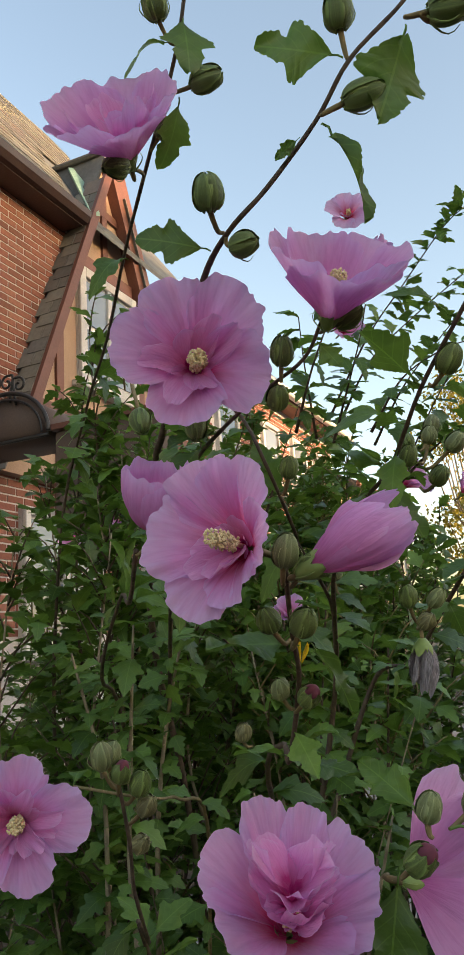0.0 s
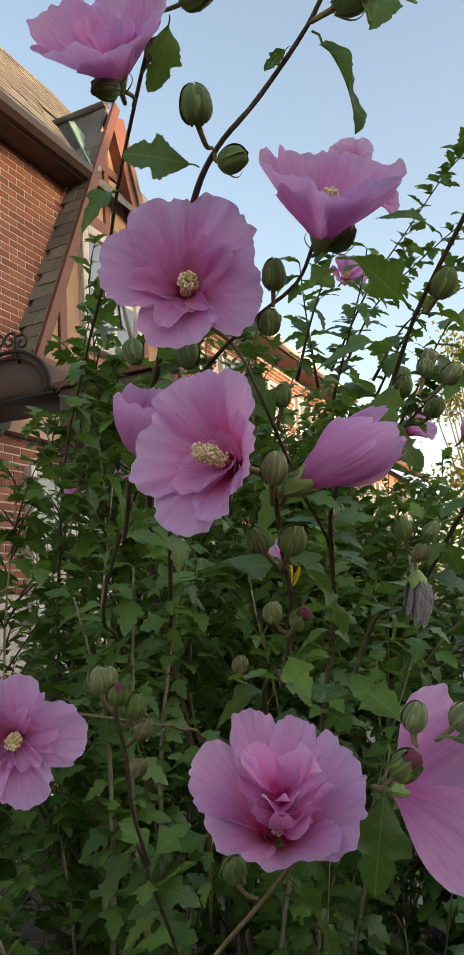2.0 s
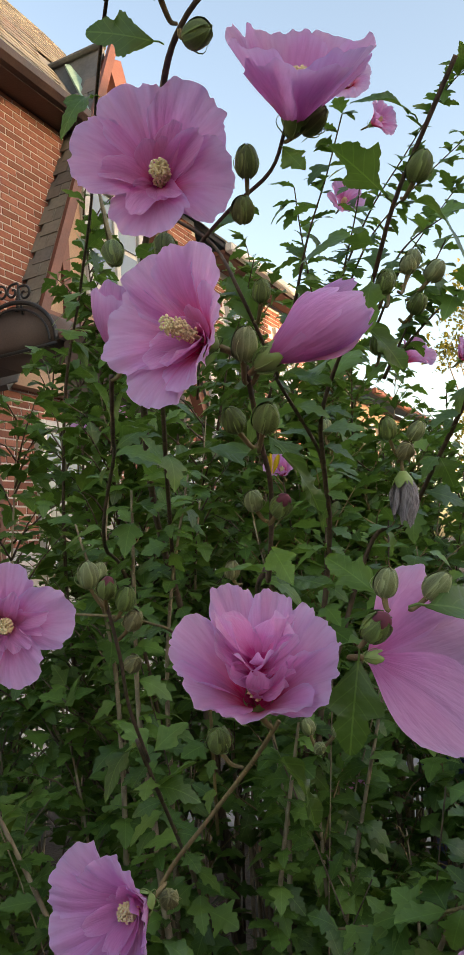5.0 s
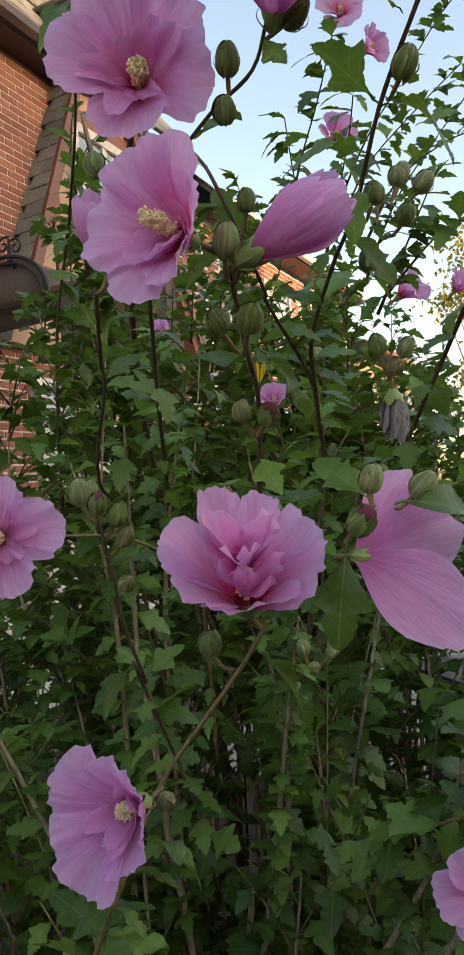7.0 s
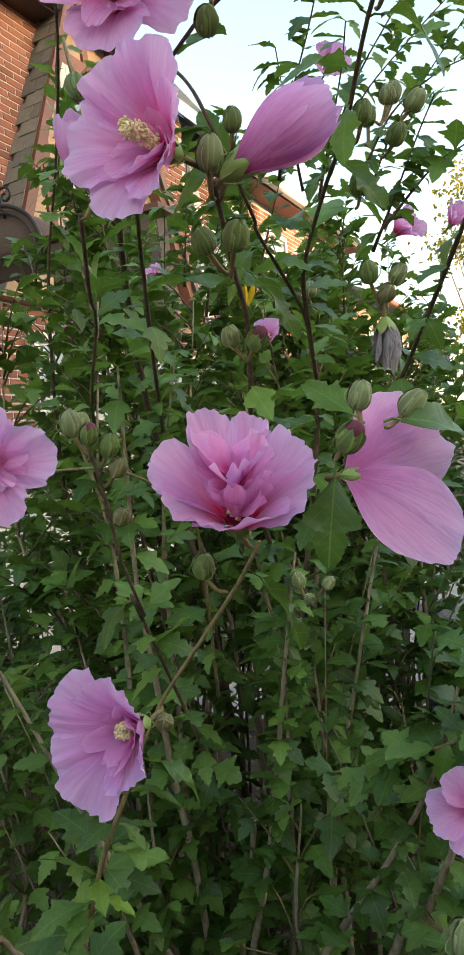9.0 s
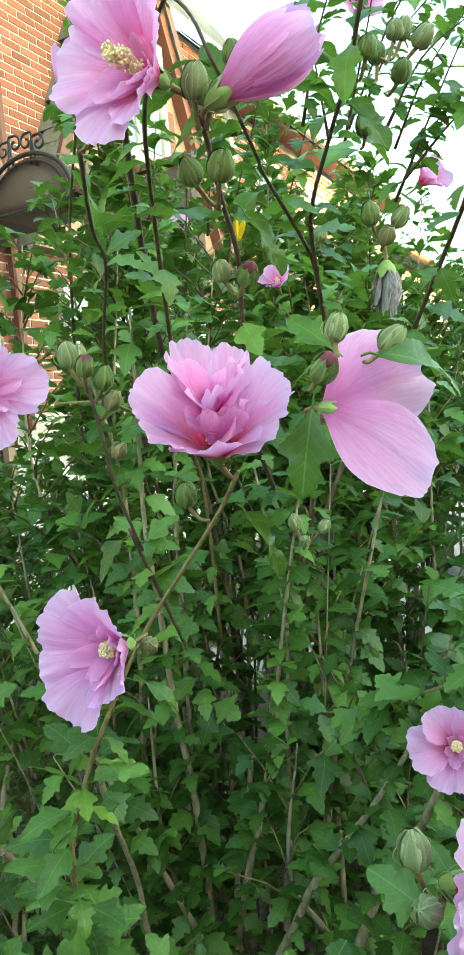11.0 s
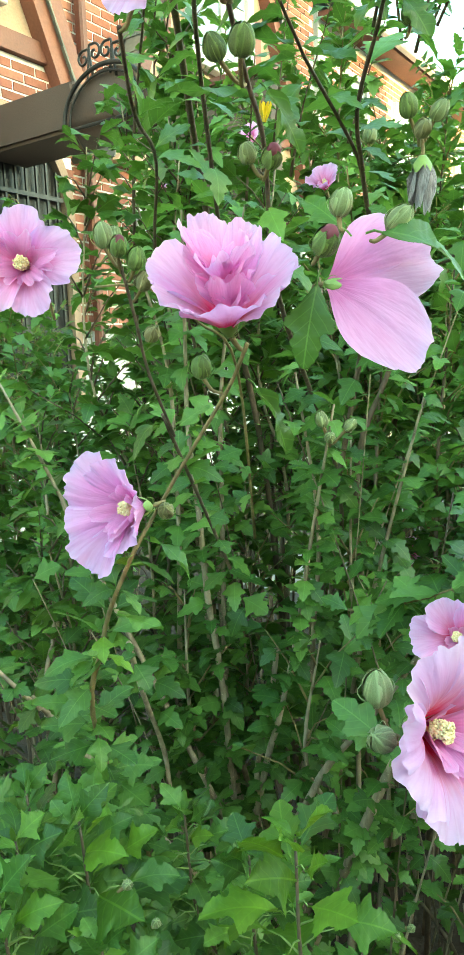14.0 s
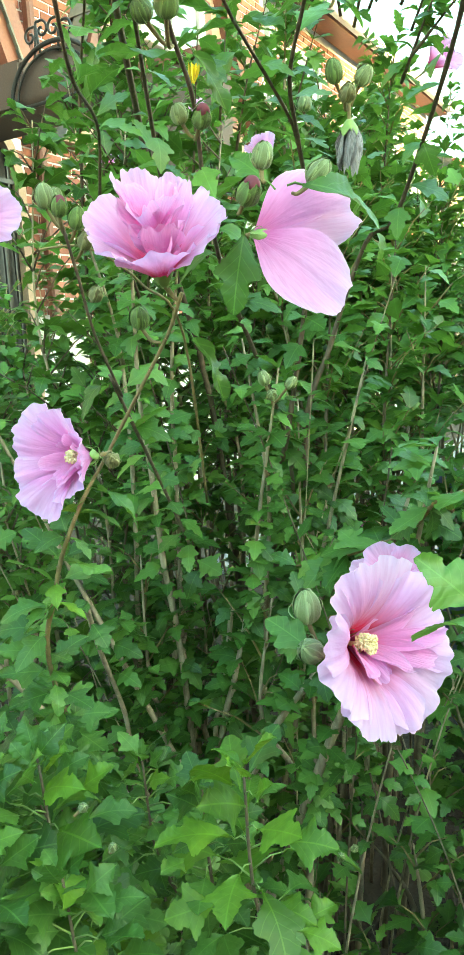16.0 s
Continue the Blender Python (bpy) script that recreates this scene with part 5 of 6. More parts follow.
# ---- buds ----
for place, way, length, joint, tone in (
        ((0.0356, 0.4912, 1.9074), (0.9099, -0.4087, 0.0712), 0.0263, (0.0189, 0.491, 1.9041), 0),
        ((0.0491, 0.3981, 1.7519), (-0.0189, -0.5077, 0.8613), 0.0239, (0.0551, 0.4139, 1.7477), 0),
        ((0.0592, 0.4161, 1.7393), (0.8341, -0.5466, -0.0738), 0.0205, (0.0563, 0.4146, 1.7454), 0),
        ((0.1234, 0.3802, 1.7957), (0.9396, -0.2918, 0.1788), 0.0238, (0.1119, 0.3883, 1.796), 0),
        ((0.1242, 0.3723, 1.8327), (-0.1307, -0.4174, 0.8993), 0.0227, (0.1269, 0.3756, 1.8177), 0),
        ((0.1705, 0.3736, 1.8393), (0.9651, -0.2614, -0.0181), 0.0259, (0.1578, 0.3733, 1.8376), 0),
        ((0.0166, 0.4696, 1.9436), (-0.1213, -0.5069, 0.8535), 0.025, (0.0259, 0.4845, 1.9364), 0),
        ((0.0063, 0.5189, 1.8901), (0.7071, -0.5018, 0.4981), 0.02, (-0.0006, 0.5261, 1.8844), 0),
        ((-0.0141, 0.4994, 1.8559), (-0.6493, -0.6299, -0.4261), 0.0238, (-0.009, 0.5302, 1.8626), 0),
        ((0.0829, 0.4874, 1.6948), (0.0887, -0.5837, 0.8071), 0.022, (0.0822, 0.4925, 1.6852), 0),
        ((0.0782, 0.4881, 1.6664), (0.0911, -0.6911, 0.717), 0.020, (0.0772, 0.495, 1.6816), 0),
        ((0.1195, 0.479, 1.7159), (0.7042, -0.6663, 0.2454), 0.0218, (0.1066, 0.4893, 1.7161), 0),
        ((0.1883, 0.5101, 1.6893), (0.3822, -0.4582, 0.8025), 0.023, (0.1829, 0.5303, 1.6891), 0),
        ((-0.0222, 0.5581, 1.6945), (0.177, -0.3215, -0.9302), 0.023, (-0.0792, 0.7897, 1.7932), 0),
        ((0.0227, 0.5196, 1.6782), (0.055, -0.1063, -0.9928), 0.0231, (0.0233, 0.5275, 1.6938), 0),
        ((0.0832, 0.5465, 1.634), (0.0823, -0.4117, 0.9076), 0.019, (0.0766, 0.568, 1.6277), 0),
        ((0.0748, 0.4231, 1.5624), (0.1891, -0.4017, 0.896), 0.020, (0.0747, 0.4402, 1.5542), 1),
        ((0.0854, 0.4191, 1.5598), (0.5011, -0.454, 0.7367), 0.012, (0.0783, 0.4404, 1.554), 0),
        ((0.0663, 0.4549, 1.5308), (-0.2317, -0.6102, 0.7576), 0.018, (0.0757, 0.4772, 1.5252), 0),
        ((0.081, 0.4461, 1.5283), (0.2786, -0.6276, 0.727), 0.021, (0.0769, 0.4776, 1.5235), 0),
        ((0.0683, 0.5253, 1.4899), (-0.1113, -0.5861, 0.8025), 0.018, (0.0758, 0.5326, 1.4815), 1),
        ((0.0293, 0.7178, 1.4412), (0.1888, -0.5735, 0.7972), 0.020, (0.0373, 0.73, 1.4341), 2),
        ((0.1982, 0.6273, 1.6709), (0.0823, -0.4117, 0.9076), 0.018, (0.1864, 0.6102, 1.6518), 1),
        ((0.2143, 0.6297, 1.6643), (0.5875, -0.3355, 0.7364), 0.022, (0.1948, 0.6314, 1.6511), 1),
        ((0.1742, 0.6001, 1.648), (0.1891, -0.4017, 0.896), 0.020, (0.169, 0.612, 1.639), 0),
        ((0.1975, 0.6145, 1.635), (0.2956, -0.6613, 0.6894), 0.021, (0.1889, 0.634, 1.6371), 0),
        ((0.1734, 0.6529, 1.5448), (-0.1213, -0.5069, 0.8535), 0.021, (0.1848, 0.6767, 1.5325), 0),
        ((0.1928, 0.6644, 1.544), (0.5011, -0.454, 0.7367), 0.020, (0.1858, 0.6769, 1.5315), 1),
        ((0.1811, 0.6466, 1.5285), (0.2992, -0.8395, 0.4534), 0.020, (0.1848, 0.6769, 1.5315), 2),
        ((0.1361, 0.4367, 1.4346), (0.2288, -0.2369, 0.9442), 0.019, (0.1384, 0.4372, 1.4264), 1),
        ((0.1632, 0.4701, 1.4297), (0.6549, -0.2996, 0.6938), 0.020, (0.1518, 0.4643, 1.424), 1),
        ((0.0357, 0.4968, 1.3475), (0.1389, -0.556, 0.8195), 0.021, (0.0492, 0.4986, 1.3358), 0),
        ((-0.012, 0.5473, 1.2402), (0.2363, -0.8022, 0.5483), 0.019, (-0.0164, 0.5516, 1.2469), 2),
        ((-0.0552, 0.5592, 1.4473), (0.0248, -0.3552, 0.9345), 0.022, (-0.0453, 0.5709, 1.4322), 1),
        ((-0.0536, 0.5693, 1.4498), (0.3254, -0.119, 0.9381), 0.018, (-0.0453, 0.5709, 1.4322), 1),
        ((-0.0329, 0.5621, 1.4303), (0.3487, -0.4423, 0.8263), 0.021, (-0.0455, 0.5763, 1.4232), 0),
        ((-0.0317, 0.5729, 1.4162), (0.4866, -0.5834, 0.6503), 0.020, (-0.0449, 0.5821, 1.4072), 2),
        ((-0.048, 0.6329, 1.3795), (0.4854, -0.6982, 0.5262), 0.0207, (-0.0558, 0.6431, 1.3792), 2),
        ((0.086, 0.7707, 1.2875), (-0.1896, -0.2672, 0.9448), 0.019, (0.0911, 0.7922, 1.2678), 1),
        ((0.0933, 0.762, 1.2743), (0.1357, -0.8614, 0.4895), 0.017, (0.0908, 0.7923, 1.2648), 1),
        ((0.109, 0.7731, 1.2834), (0.6198, -0.1834, 0.763), 0.018, (0.0922, 0.7924, 1.2665), 1),
        ((0.1745, 0.664, 1.6176), (0.0153, -0.2581, 0.966), 0.023, (0.1695, 0.6639, 1.608), 0),
        ((0.2076, 0.664, 1.6876), (0.2288, -0.2369, 0.9442), 0.019, (0.1975, 0.6637, 1.6734), 1),
        ((0.1886, 0.6728, 1.6758), (-0.0899, -0.2642, 0.9603), 0.021, (0.1832, 0.6631, 1.6572), 0),
        ((0.1567, 0.4128, 1.1586), (-0.0265, -0.1537, 0.9878), 0.025, (0.1688, 0.4213, 1.1351), 1),
        ((0.1628, 0.4007, 1.1418), (-0.3715, -0.7333, 0.5695), 0.022, (0.1707, 0.4213, 1.133), 1),
        ((-0.0118, 0.4754, 0.9392), (0.2412, -0.4705, 0.8488), 0.010, None, 1),
        ((-0.0156, 0.4342, 1.0024), (0.4776, -0.5847, 0.6557), 0.010, None, 1),
        ((0.1622, 0.5974, 0.8545), (0.0476, -0.6332, 0.7725), 0.011, None, 1),
        ((0.1735, 0.601, 0.8623), (0.3591, -0.5648, 0.743), 0.010, None, 1),
        ((0.1295, 0.8564, 1.582), (0.1756, -0.1305, 0.9758), 0.022, (0.1358, 0.8554, 1.5657), 1)):
    bud(place, way, length, joint, (BUD, BUD_PALE, POD)[tone],
        label=("plump olive green hibiscus bud with thin curved bracts", "fresh green pointed hibiscus bud with thin bracts", "rounded tan-green hibiscus seed pod with dry sepals")[tone])
for place, way, length, joint in (
        ((0.082, 0.5218, 1.4858), (0.3953, -0.73, 0.5575), 0.020, (0.0756, 0.533, 1.4796)),
        ((0.1261, 0.4317, 1.4152), (0.4628, -0.6529, 0.5996), 0.0209, (0.1207, 0.4363, 1.4092)),
        ((-0.0434, 0.5556, 1.4401), (0.3412, -0.5234, 0.7808), 0.019, (-0.0459, 0.576, 1.4277))):
    bud(place, way, length, joint, BUD, True, "green hibiscus bud splitting open to a furled pink tip")

# withered flower hanging from its pod
wilt = new("withered_flower")
wilt.matrix_basis = facing((0.1836, 0.6705, 1.513), (-0.0456, 0.1081, -0.9931))
for k in range(6):
    put("petal", petal_mesh("petal", 0.034, radians(38), 72, 88, WITHERED, 300 + k, 0.09, 1.0, wind=0.25, nu=8, nv=8, start=0.12, stray=0.12), wilt, Matrix.Rotation(1.05 * k, 4, "Z"))
put("calyx", calyx_mesh("calyx", 0.014, 0.0080, BUD, False, 4), wilt, Matrix.Translation((0, 0, -0.006)), "pale green calyx")
put("stalk", stalk_mesh("stalk", [(0.001, 0, -0.022), (0, 0.001, -0.012), (0, 0, -0.005)], 0.0012, 0.0018, STEM_GREEN), wilt)
tagged(wilt, "withered grey furled hibiscus flower hanging down", "withered flower")

# small yellow leaflets on the stem
tuft = new("yellow_leaflet")
tuft.matrix_basis = facing((0.0815, 0.5113, 1.5108), (0.1751, -0.2924, 0.9401))
for k in range(4):
    put("blade", petal_mesh("blade", 0.013, radians(26), 70, 84, YELLOW, 500 + k, 0.03, nu=5, nv=4, start=0.06), tuft, Matrix.Rotation(1.57 * k, 4, "Z"))
tagged(tuft, "small bright yellow dying leaflet on a stem", "leaflet")

# ---- ground ----
def grid_ground():
    verts, faces, n = [], [], 40
    xs = [math.copysign(abs(k / n) ** 3 * 400, k) for k in range(-n, n + 1)]
    for y in xs:
        for x in xs:
            near_by = math.exp(-(x * x + (y - 1) ** 2) / 30)
            verts.append((x, y + 2, 0.03 * near_by * math.sin(7 * x) * math.cos(6 * y)))
    w = len(xs)
    for j in range(w - 1):
        for i in range(w - 1):
            faces.append((j * w + i, j * w + i + 1, (j + 1) * w + i + 1, (j + 1) * w + i))
    return mesh("ground", verts, faces, SOIL)


tagged(put("ground", grid_ground()), "dark bare garden soil under the shrubs", "ground", kind="structure")

# ---- the brick house ----
def mass_material(name, rough, *tones, scale=40):
    m, t, b = material(name, tones[0], rough)
    geo = t.nodes.new("ShaderNodeNewGeometry")
    info = t.nodes.new("ShaderNodeObjectInfo")
    pick = value(t, "FRACT", value(t, "ADD", geo.outputs["Random Per Island"], info.outputs["Random"]))
    n = noise_at(t, scale, 4.0)
    col = ramp(t, pick, *[(k / (len(tones) - 1), c) for k, c in enumerate(tones)])
    col = mix(t, "MULTIPLY", 0.6, col, ramp(t, n, (0.3, (0.66, 0.66, 0.66)), (0.65, (1, 1, 1))))
    t.links.new(col, b.inputs["Base Color"])
    bump(t, b, n, 0.5, 0.003)
    return m


BRICKS = mass_material("red_bricks", 0.85, (0.19, 0.068, 0.044), (0.29, 0.105, 0.068), (0.25, 0.088, 0.060), (0.34, 0.140, 0.095))
SLATES = mass_material("grey_slates", 0.7, (0.095, 0.094, 0.085), (0.17, 0.162, 0.132), (0.21, 0.20, 0.158), (0.14, 0.14, 0.13), (0.165, 0.122, 0.10), scale=25)
HOUSE = Matrix.Translation((-1.85, 6.6, 0)) @ Matrix.Rotation(radians(69), 4, "Z")   # x along the front, y into the house
house = tagged(new("brick_house"), "red brick house with slate roof, half-timbered gable and copper flashing", "house")
house.matrix_basis = HOUSE
wall = part("wall", box(-9, 0.012, 0, 2.6, 0.3, 5.62), MORTAR, house)
part("wall", box(2.3, 0.31, 0, 2.6, 4.5, 5.62), MORTAR, house)
part("wall", box(-9, 0.31, 0, -8.7, 4.5, 5.62), MORTAR, house)
part("wall", box(-9, 4.51, 0, 2.6, 4.8, 5.62), MORTAR, house)

BRICK_MESH = bpy.data.meshes.new("brick")
bm = box(-0.0940, 0.005, -0.0262, 0.0940, 0.0145, 0.0262)
bm.to_mesh(BRICK_MESH)
bm.free()
BRICK_MESH.materials.append(BRICKS)


def courses(x0, x1, z0, z1):
    row, z = 0, 0.04
    while z < z1:
        x = -12 + (0.1015 if row % 2 else 0)
        while x < x1:
            if x >= x0 and z >= z0:
                yield x, z
            x += 0.203
        z += 0.0677
        row += 1


def brick_field(parent, x0, x1, z0, z1, y, apart=lambda x, z: False, hole=lambda x, z: False):
    """Stretcher bond in front of the plane y; apart: where each brick is an object."""
    tv = [v.co.copy() for v in BRICK_MESH.vertices]
    tf = [tuple(p.vertices) for p in BRICK_MESH.polygons]
    verts, faces = [], []
    for x, z in courses(x0, x1, z0, z1):
        if hole(x, z):
            continue
        if apart(x, z):
            put("brick", BRICK_MESH, parent, Matrix.Translation((x, y, z)))
        else:
            n = len(verts)
            verts += [v + Vector((x, y, z)) for v in tv]
            faces += [tuple(n + i for i in q) for q in tf]
    tagged(put("brickwork", mesh("brickwork", verts, faces, BRICKS, None, False), parent), kind="stuff")


def slate_field(parent, origin, along, up, rows, cols, w, h, keep=lambda p: True):
    """Overlapping slates on a slope."""
    along, up = Vector(along).normalized(), Vector(up).normalized()
    nrm = along.cross(up)
    if nrm.z < 0:
        nrm = -nrm
    verts, faces, rng = [], [], random.Random(5)
    for r in range(rows):
        for c in range(-1, cols):
            begin = w * (c + 0.5 * (r % 2))
            wide = min(w, begin + w)
            if wide < 0.02:
                continue
            p = Vector(origin) + along * max(0.0, begin) + up * (h * r)
            if not keep(p + along * 0.5 * w + up * 0.5 * h):
                continue
            lo, hi = nrm * (0.015 + rng.uniform(-0.003, 0.003)), nrm * 0.005
            cut = rng.uniform(-0.006, 0.006)
            q = [p + along * 0.004 + up * cut + lo, p + along * (wide - 0.004) + up * cut + lo, p + along * (wide - 0.004) + up * h * 1.5 + hi, p + along * 0.004 + up * h * 1.5 + hi]
            n = len(verts)
            verts += q + [v - nrm * 0.012 for v in q]
            faces += [(n, n + 1, n + 2, n + 3), (n + 4, n + 5, n + 1, n), (n + 5, n + 6, n + 2, n + 1), (n + 7, n + 4, n, n + 3)]
    tagged(put("slating", mesh("slating", verts, faces, SLATES, None, False), parent), kind="stuff")


def roof_slab(parent, x0, x1, y0, z0, y1, z1, thick=0.06):
    bm = bmesh.new()
    ring = [[bm.verts.new((x, y, z)) for y, z in ((y0, z0), (y1, z1), (y1, z1 - thick), (y0, z0 - thick))] for x in (x0, x1)]
    bm.faces.new(ring[0]), bm.faces.new(ring[1][::-1])
    for i in range(4):
        j = (i + 1) % 4
        bm.faces.new((ring[0][j], ring[0][i], ring[1][i], ring[1][j]))
    bmesh.ops.recalc_face_normals(bm, faces=list(bm.faces))
    return part("roof", bm, SLATE, parent)


brick_field(wall, -4.5, 2.55, 1.6, 5.55, 0.0, lambda x, z: (-1.5 < x < 0.1 and z > 3.95) or (-1.7 < x < -1.0 and 3.1 < z <= 3.95))
# main roof over its eave
EAVE, PITCH = -0.24, math.tan(radians(52))
roof = roof_slab(house, -9.2, 2.7, EAVE, 5.66, 2.05, 5.66 + 2.5 * PITCH)
roof_slab(house, -9.2, 2.7, 4.55, 5.66, 2.05, 5.66 + 2.5 * PITCH)
slate_field(roof, (-4, EAVE - 0.03, 5.64), (1, 0, 0), (0, 2.29, 2.5 * PITCH), 21, 26, 0.25, 0.19, lambda p: p.x < 0.0 + (p.y - EAVE) * 0.5 or p.y > 0.7)
part("soffit", box(-9.2, -0.23, 5.53, 0.04, 0.012, 5.58), GUTTER, house)
gutter = part("gutter", prism([(-0.23, 5.54), (-0.28, 5.55), (-0.32, 5.60), (-0.33, 5.66), (-0.24, 5.66)], -0.06, 9.2), GUTTER, house, "dark brown gutter along the eave", Matrix.Rotation(radians(90), 4, "Z"))

# half-timbered gable that stands forward of the wall
GY, AX, AZ, STEEP = -0.09, 0.60, 6.62, 2.35          # front plane, apex and slope of the gables


def board(parent, x0, z0, x1, z1, width, y0, y1, mat=TIMBER, name="timber"):
    """A flat board between two points of the front."""
    d = Vector((x1 - x0, 0, z1 - z0))
    n = Vector((-d.z, 0, d.x)).normalized() * width / 2
    return part(name, prism([(x0 + n.x, z0 + n.z), (x1 + n.x, z1 + n.z), (x1 - n.x, z1 - n.z), (x0 - n.x, z0 - n.z)], y0, y1), mat, parent)


def gable_end(ax, mat, label):
    foot = (AZ - 3.1) / STEEP
    part("gable_wall", prism([(ax, AZ - 0.12), (ax - foot, 3.0), (ax - foot, 2.94), (ax + foot, 2.94), (ax + foot, 3.0)], GY, 0.010), mat, house, label)
    board(house, ax - 0.01, AZ + 0.02, ax - foot - 0.04, 3.02, 0.10, GY - 0.20, GY - 0.162, name="bargeboard")
    board(house, ax + 0.10, AZ - 0.02, ax + foot + 0.11, 3.02, 0.26, GY - 0.12, GY + 0.02, name="bargeboard")
    for sgn in (-1, 1):
        slope = [(ax, AZ + 0.09), (ax + sgn * (foot + 0.06), 3.02), (ax + sgn * (foot + 0.16), 2.90), (ax + sgn * (foot + 0.14), 2.86), (ax + sgn * (foot + 0.02), 2.98), (ax, AZ + 0.02)]
        slab = part("roof", prism(slope, GY - 0.06, 0.013 if sgn < 0 else 0.5), SLATE, house)
        up = Vector((-sgn, 0, STEEP)).normalized()
        slate_field(slab, (ax + sgn * (foot + 0.14), GY - 0.16, 2.90), (0, 1, 0), up, 23, 3, 0.20, 0.155, lambda p: p.y < 0.03)
        part("roof", prism([(ax, AZ + 0.09), (ax + sgn * 0.36, 5.60), (ax + sgn * 0.34, 5.57), (ax, AZ + 0.01)], 0.014 if sgn < 0 else 0.51, 0.75), SLATE, house)
        slate_field(slab, (ax + sgn * 0.37, 0.03, 5.58), (0, 1, 0), up, 5, 4, 0.20, 0.155)
    part("ridge_cap", box(ax - 0.06, GY - 0.07, AZ + 0.07, ax + 0.06, 0.8, AZ + 0.13, 0.02), SLATE, house)


gable_end(AX, STUCCO, "tan stucco gable")
board(house, 0.59, 6.30, 0.59, 5.34, 0.085, GY - 0.03, GY + 0.01)
board(house, 0.36, 5.98, 0.84, 5.98, 0.09, GY - 0.032, GY + 0.01)
board(house, 0.12, 5.28, 1.08, 5.28, 0.13, GY - 0.035, GY + 0.01)
board(house, -0.18, 4.50, -0.18, 2.6, 0.10, GY - 0.03, GY + 0.01)
board(house, 1.22, 4.6, 1.22, 2.6, 0.12, GY - 0.03, GY + 0.01)
board(house, -0.62, 3.60, 1.80, 3.60, 0.12, GY - 0.036, GY + 0.01)
bm = bmesh.new()
strip = [[bm.verts.new((x + a, y - a, z + b)) for a, b in ((-0.035, 0.10), (0.035, 0.10), (0.035, 0.06), (-0.035, 0.06))] for x, y, z in ((AX - 0.42, -0.28, 5.64), (AX - 0.02, 0.27, 6.56))]
for k in range(4):
    bm.faces.new((strip[0][k], strip[0][(k + 1) % 4], strip[1][(k + 1) % 4], strip[1][k]))
bm.faces.new(strip[0][::-1]), bm.faces.new(strip[1])
bmesh.ops.recalc_face_normals(bm, faces=list(bm.faces))
part("flashing", bm, COPPER, house, "weathered green copper valley flashing")


def window(name, x0, x1, z0, z1, y, parent, panes=2, rows=2, trim=0.07):
    """A white wooden window in front of the plane y."""
    w = part(name, box(x0, y - 0.02, z0, x1, y + 0.02, z1), WHITE, parent, "white painted wooden window")
    part("window_sill", box(x0 - 0.08, y - 0.10, z0 - 0.06, x1 + 0.08, y + 0.0, z0 - 0.002, 0.008), WHITE, w)
    for a, b, c, d in ((x0, x0 + trim, z0, z1), (x1 - trim, x1, z0, z1), (x0 + trim, x1 - trim, z0, z0 + trim), (x0 + trim, x1 - trim, z1 - trim, z1)):
        part("window_frame", box(a, y - 0.065, c, b, y - 0.022, d, 0.006), WHITE, w)
    wide = (x1 - x0 - 2 * trim) / panes
    high = (z1 - z0 - 2 * trim) / rows
    for i in range(panes):
        for j in range(rows):
            a, c = x0 + trim + i * wide, z0 + trim + j * high
            part("pane", box(a + 0.03, y - 0.036, c + 0.03, a + wide - 0.03, y - 0.024, c + high - 0.03), GLASS, w)
        if i:
            part("mullion", box(x0 + trim + i * wide - 0.035, y - 0.06, z0 + trim, x0 + trim + i * wide + 0.035, y - 0.022, z1 - trim, 0.006), WHITE, w)
    return w


window("window", 0.10, 1.12, 3.98, 5.19, GY, house, trim=0.10)
# second gable beside the door, with its own window over brickwork
gable_end(-2.86, STUCCO, "tan stucco gable")
left = part("wall_face", box(-4.2, GY - 0.016, 0, -1.36, GY - 0.004, 3.42), MORTAR, house)
DOOR_X, DOOR_Z, DOOR_R = -2.005, 2.5, 0.585          # middle, spring line and outer radius of the doorway
brick_field(left, -4.2, -1.40, 2.0, 3.42, GY - 0.028, hole=lambda x, z: abs(x - DOOR_X) < DOOR_R and (z < DOOR_Z or math.hypot(x - DOOR_X, z - DOOR_Z) < DOOR_R))
board(house, -4.1, 3.49, -1.40, 3.49, 0.13, GY - 0.06, GY + 0.01)
window("window", -3.1, -1.98, 3.74, 4.7, GY, house)
window("window", -0.6, 0.5, 1.5, 2.7, -0.012, house)
window("window", 1.3, 2.2, 1.5, 2.7, -0.012, house)
part("downspout", box(-1.16, -0.10, 1.5, -1.09, -0.022, 5.5, 0.015), TIMBER, house, "red-brown downspout")


# canopy over the entrance: it runs out from the wall, with an arched bay in its side
canopy = tagged(new("entrance_canopy"), "taupe canvas entrance canopy with an arched bay and black iron scrollwork", "canopy")
canopy.matrix_basis = HOUSE
SIDE, BACK, BAY, SPRING, RISE, REACH = -2.20, -1.80, -1.29, 2.70, 0.255, 0.305     # side planes, bay centre, spring line


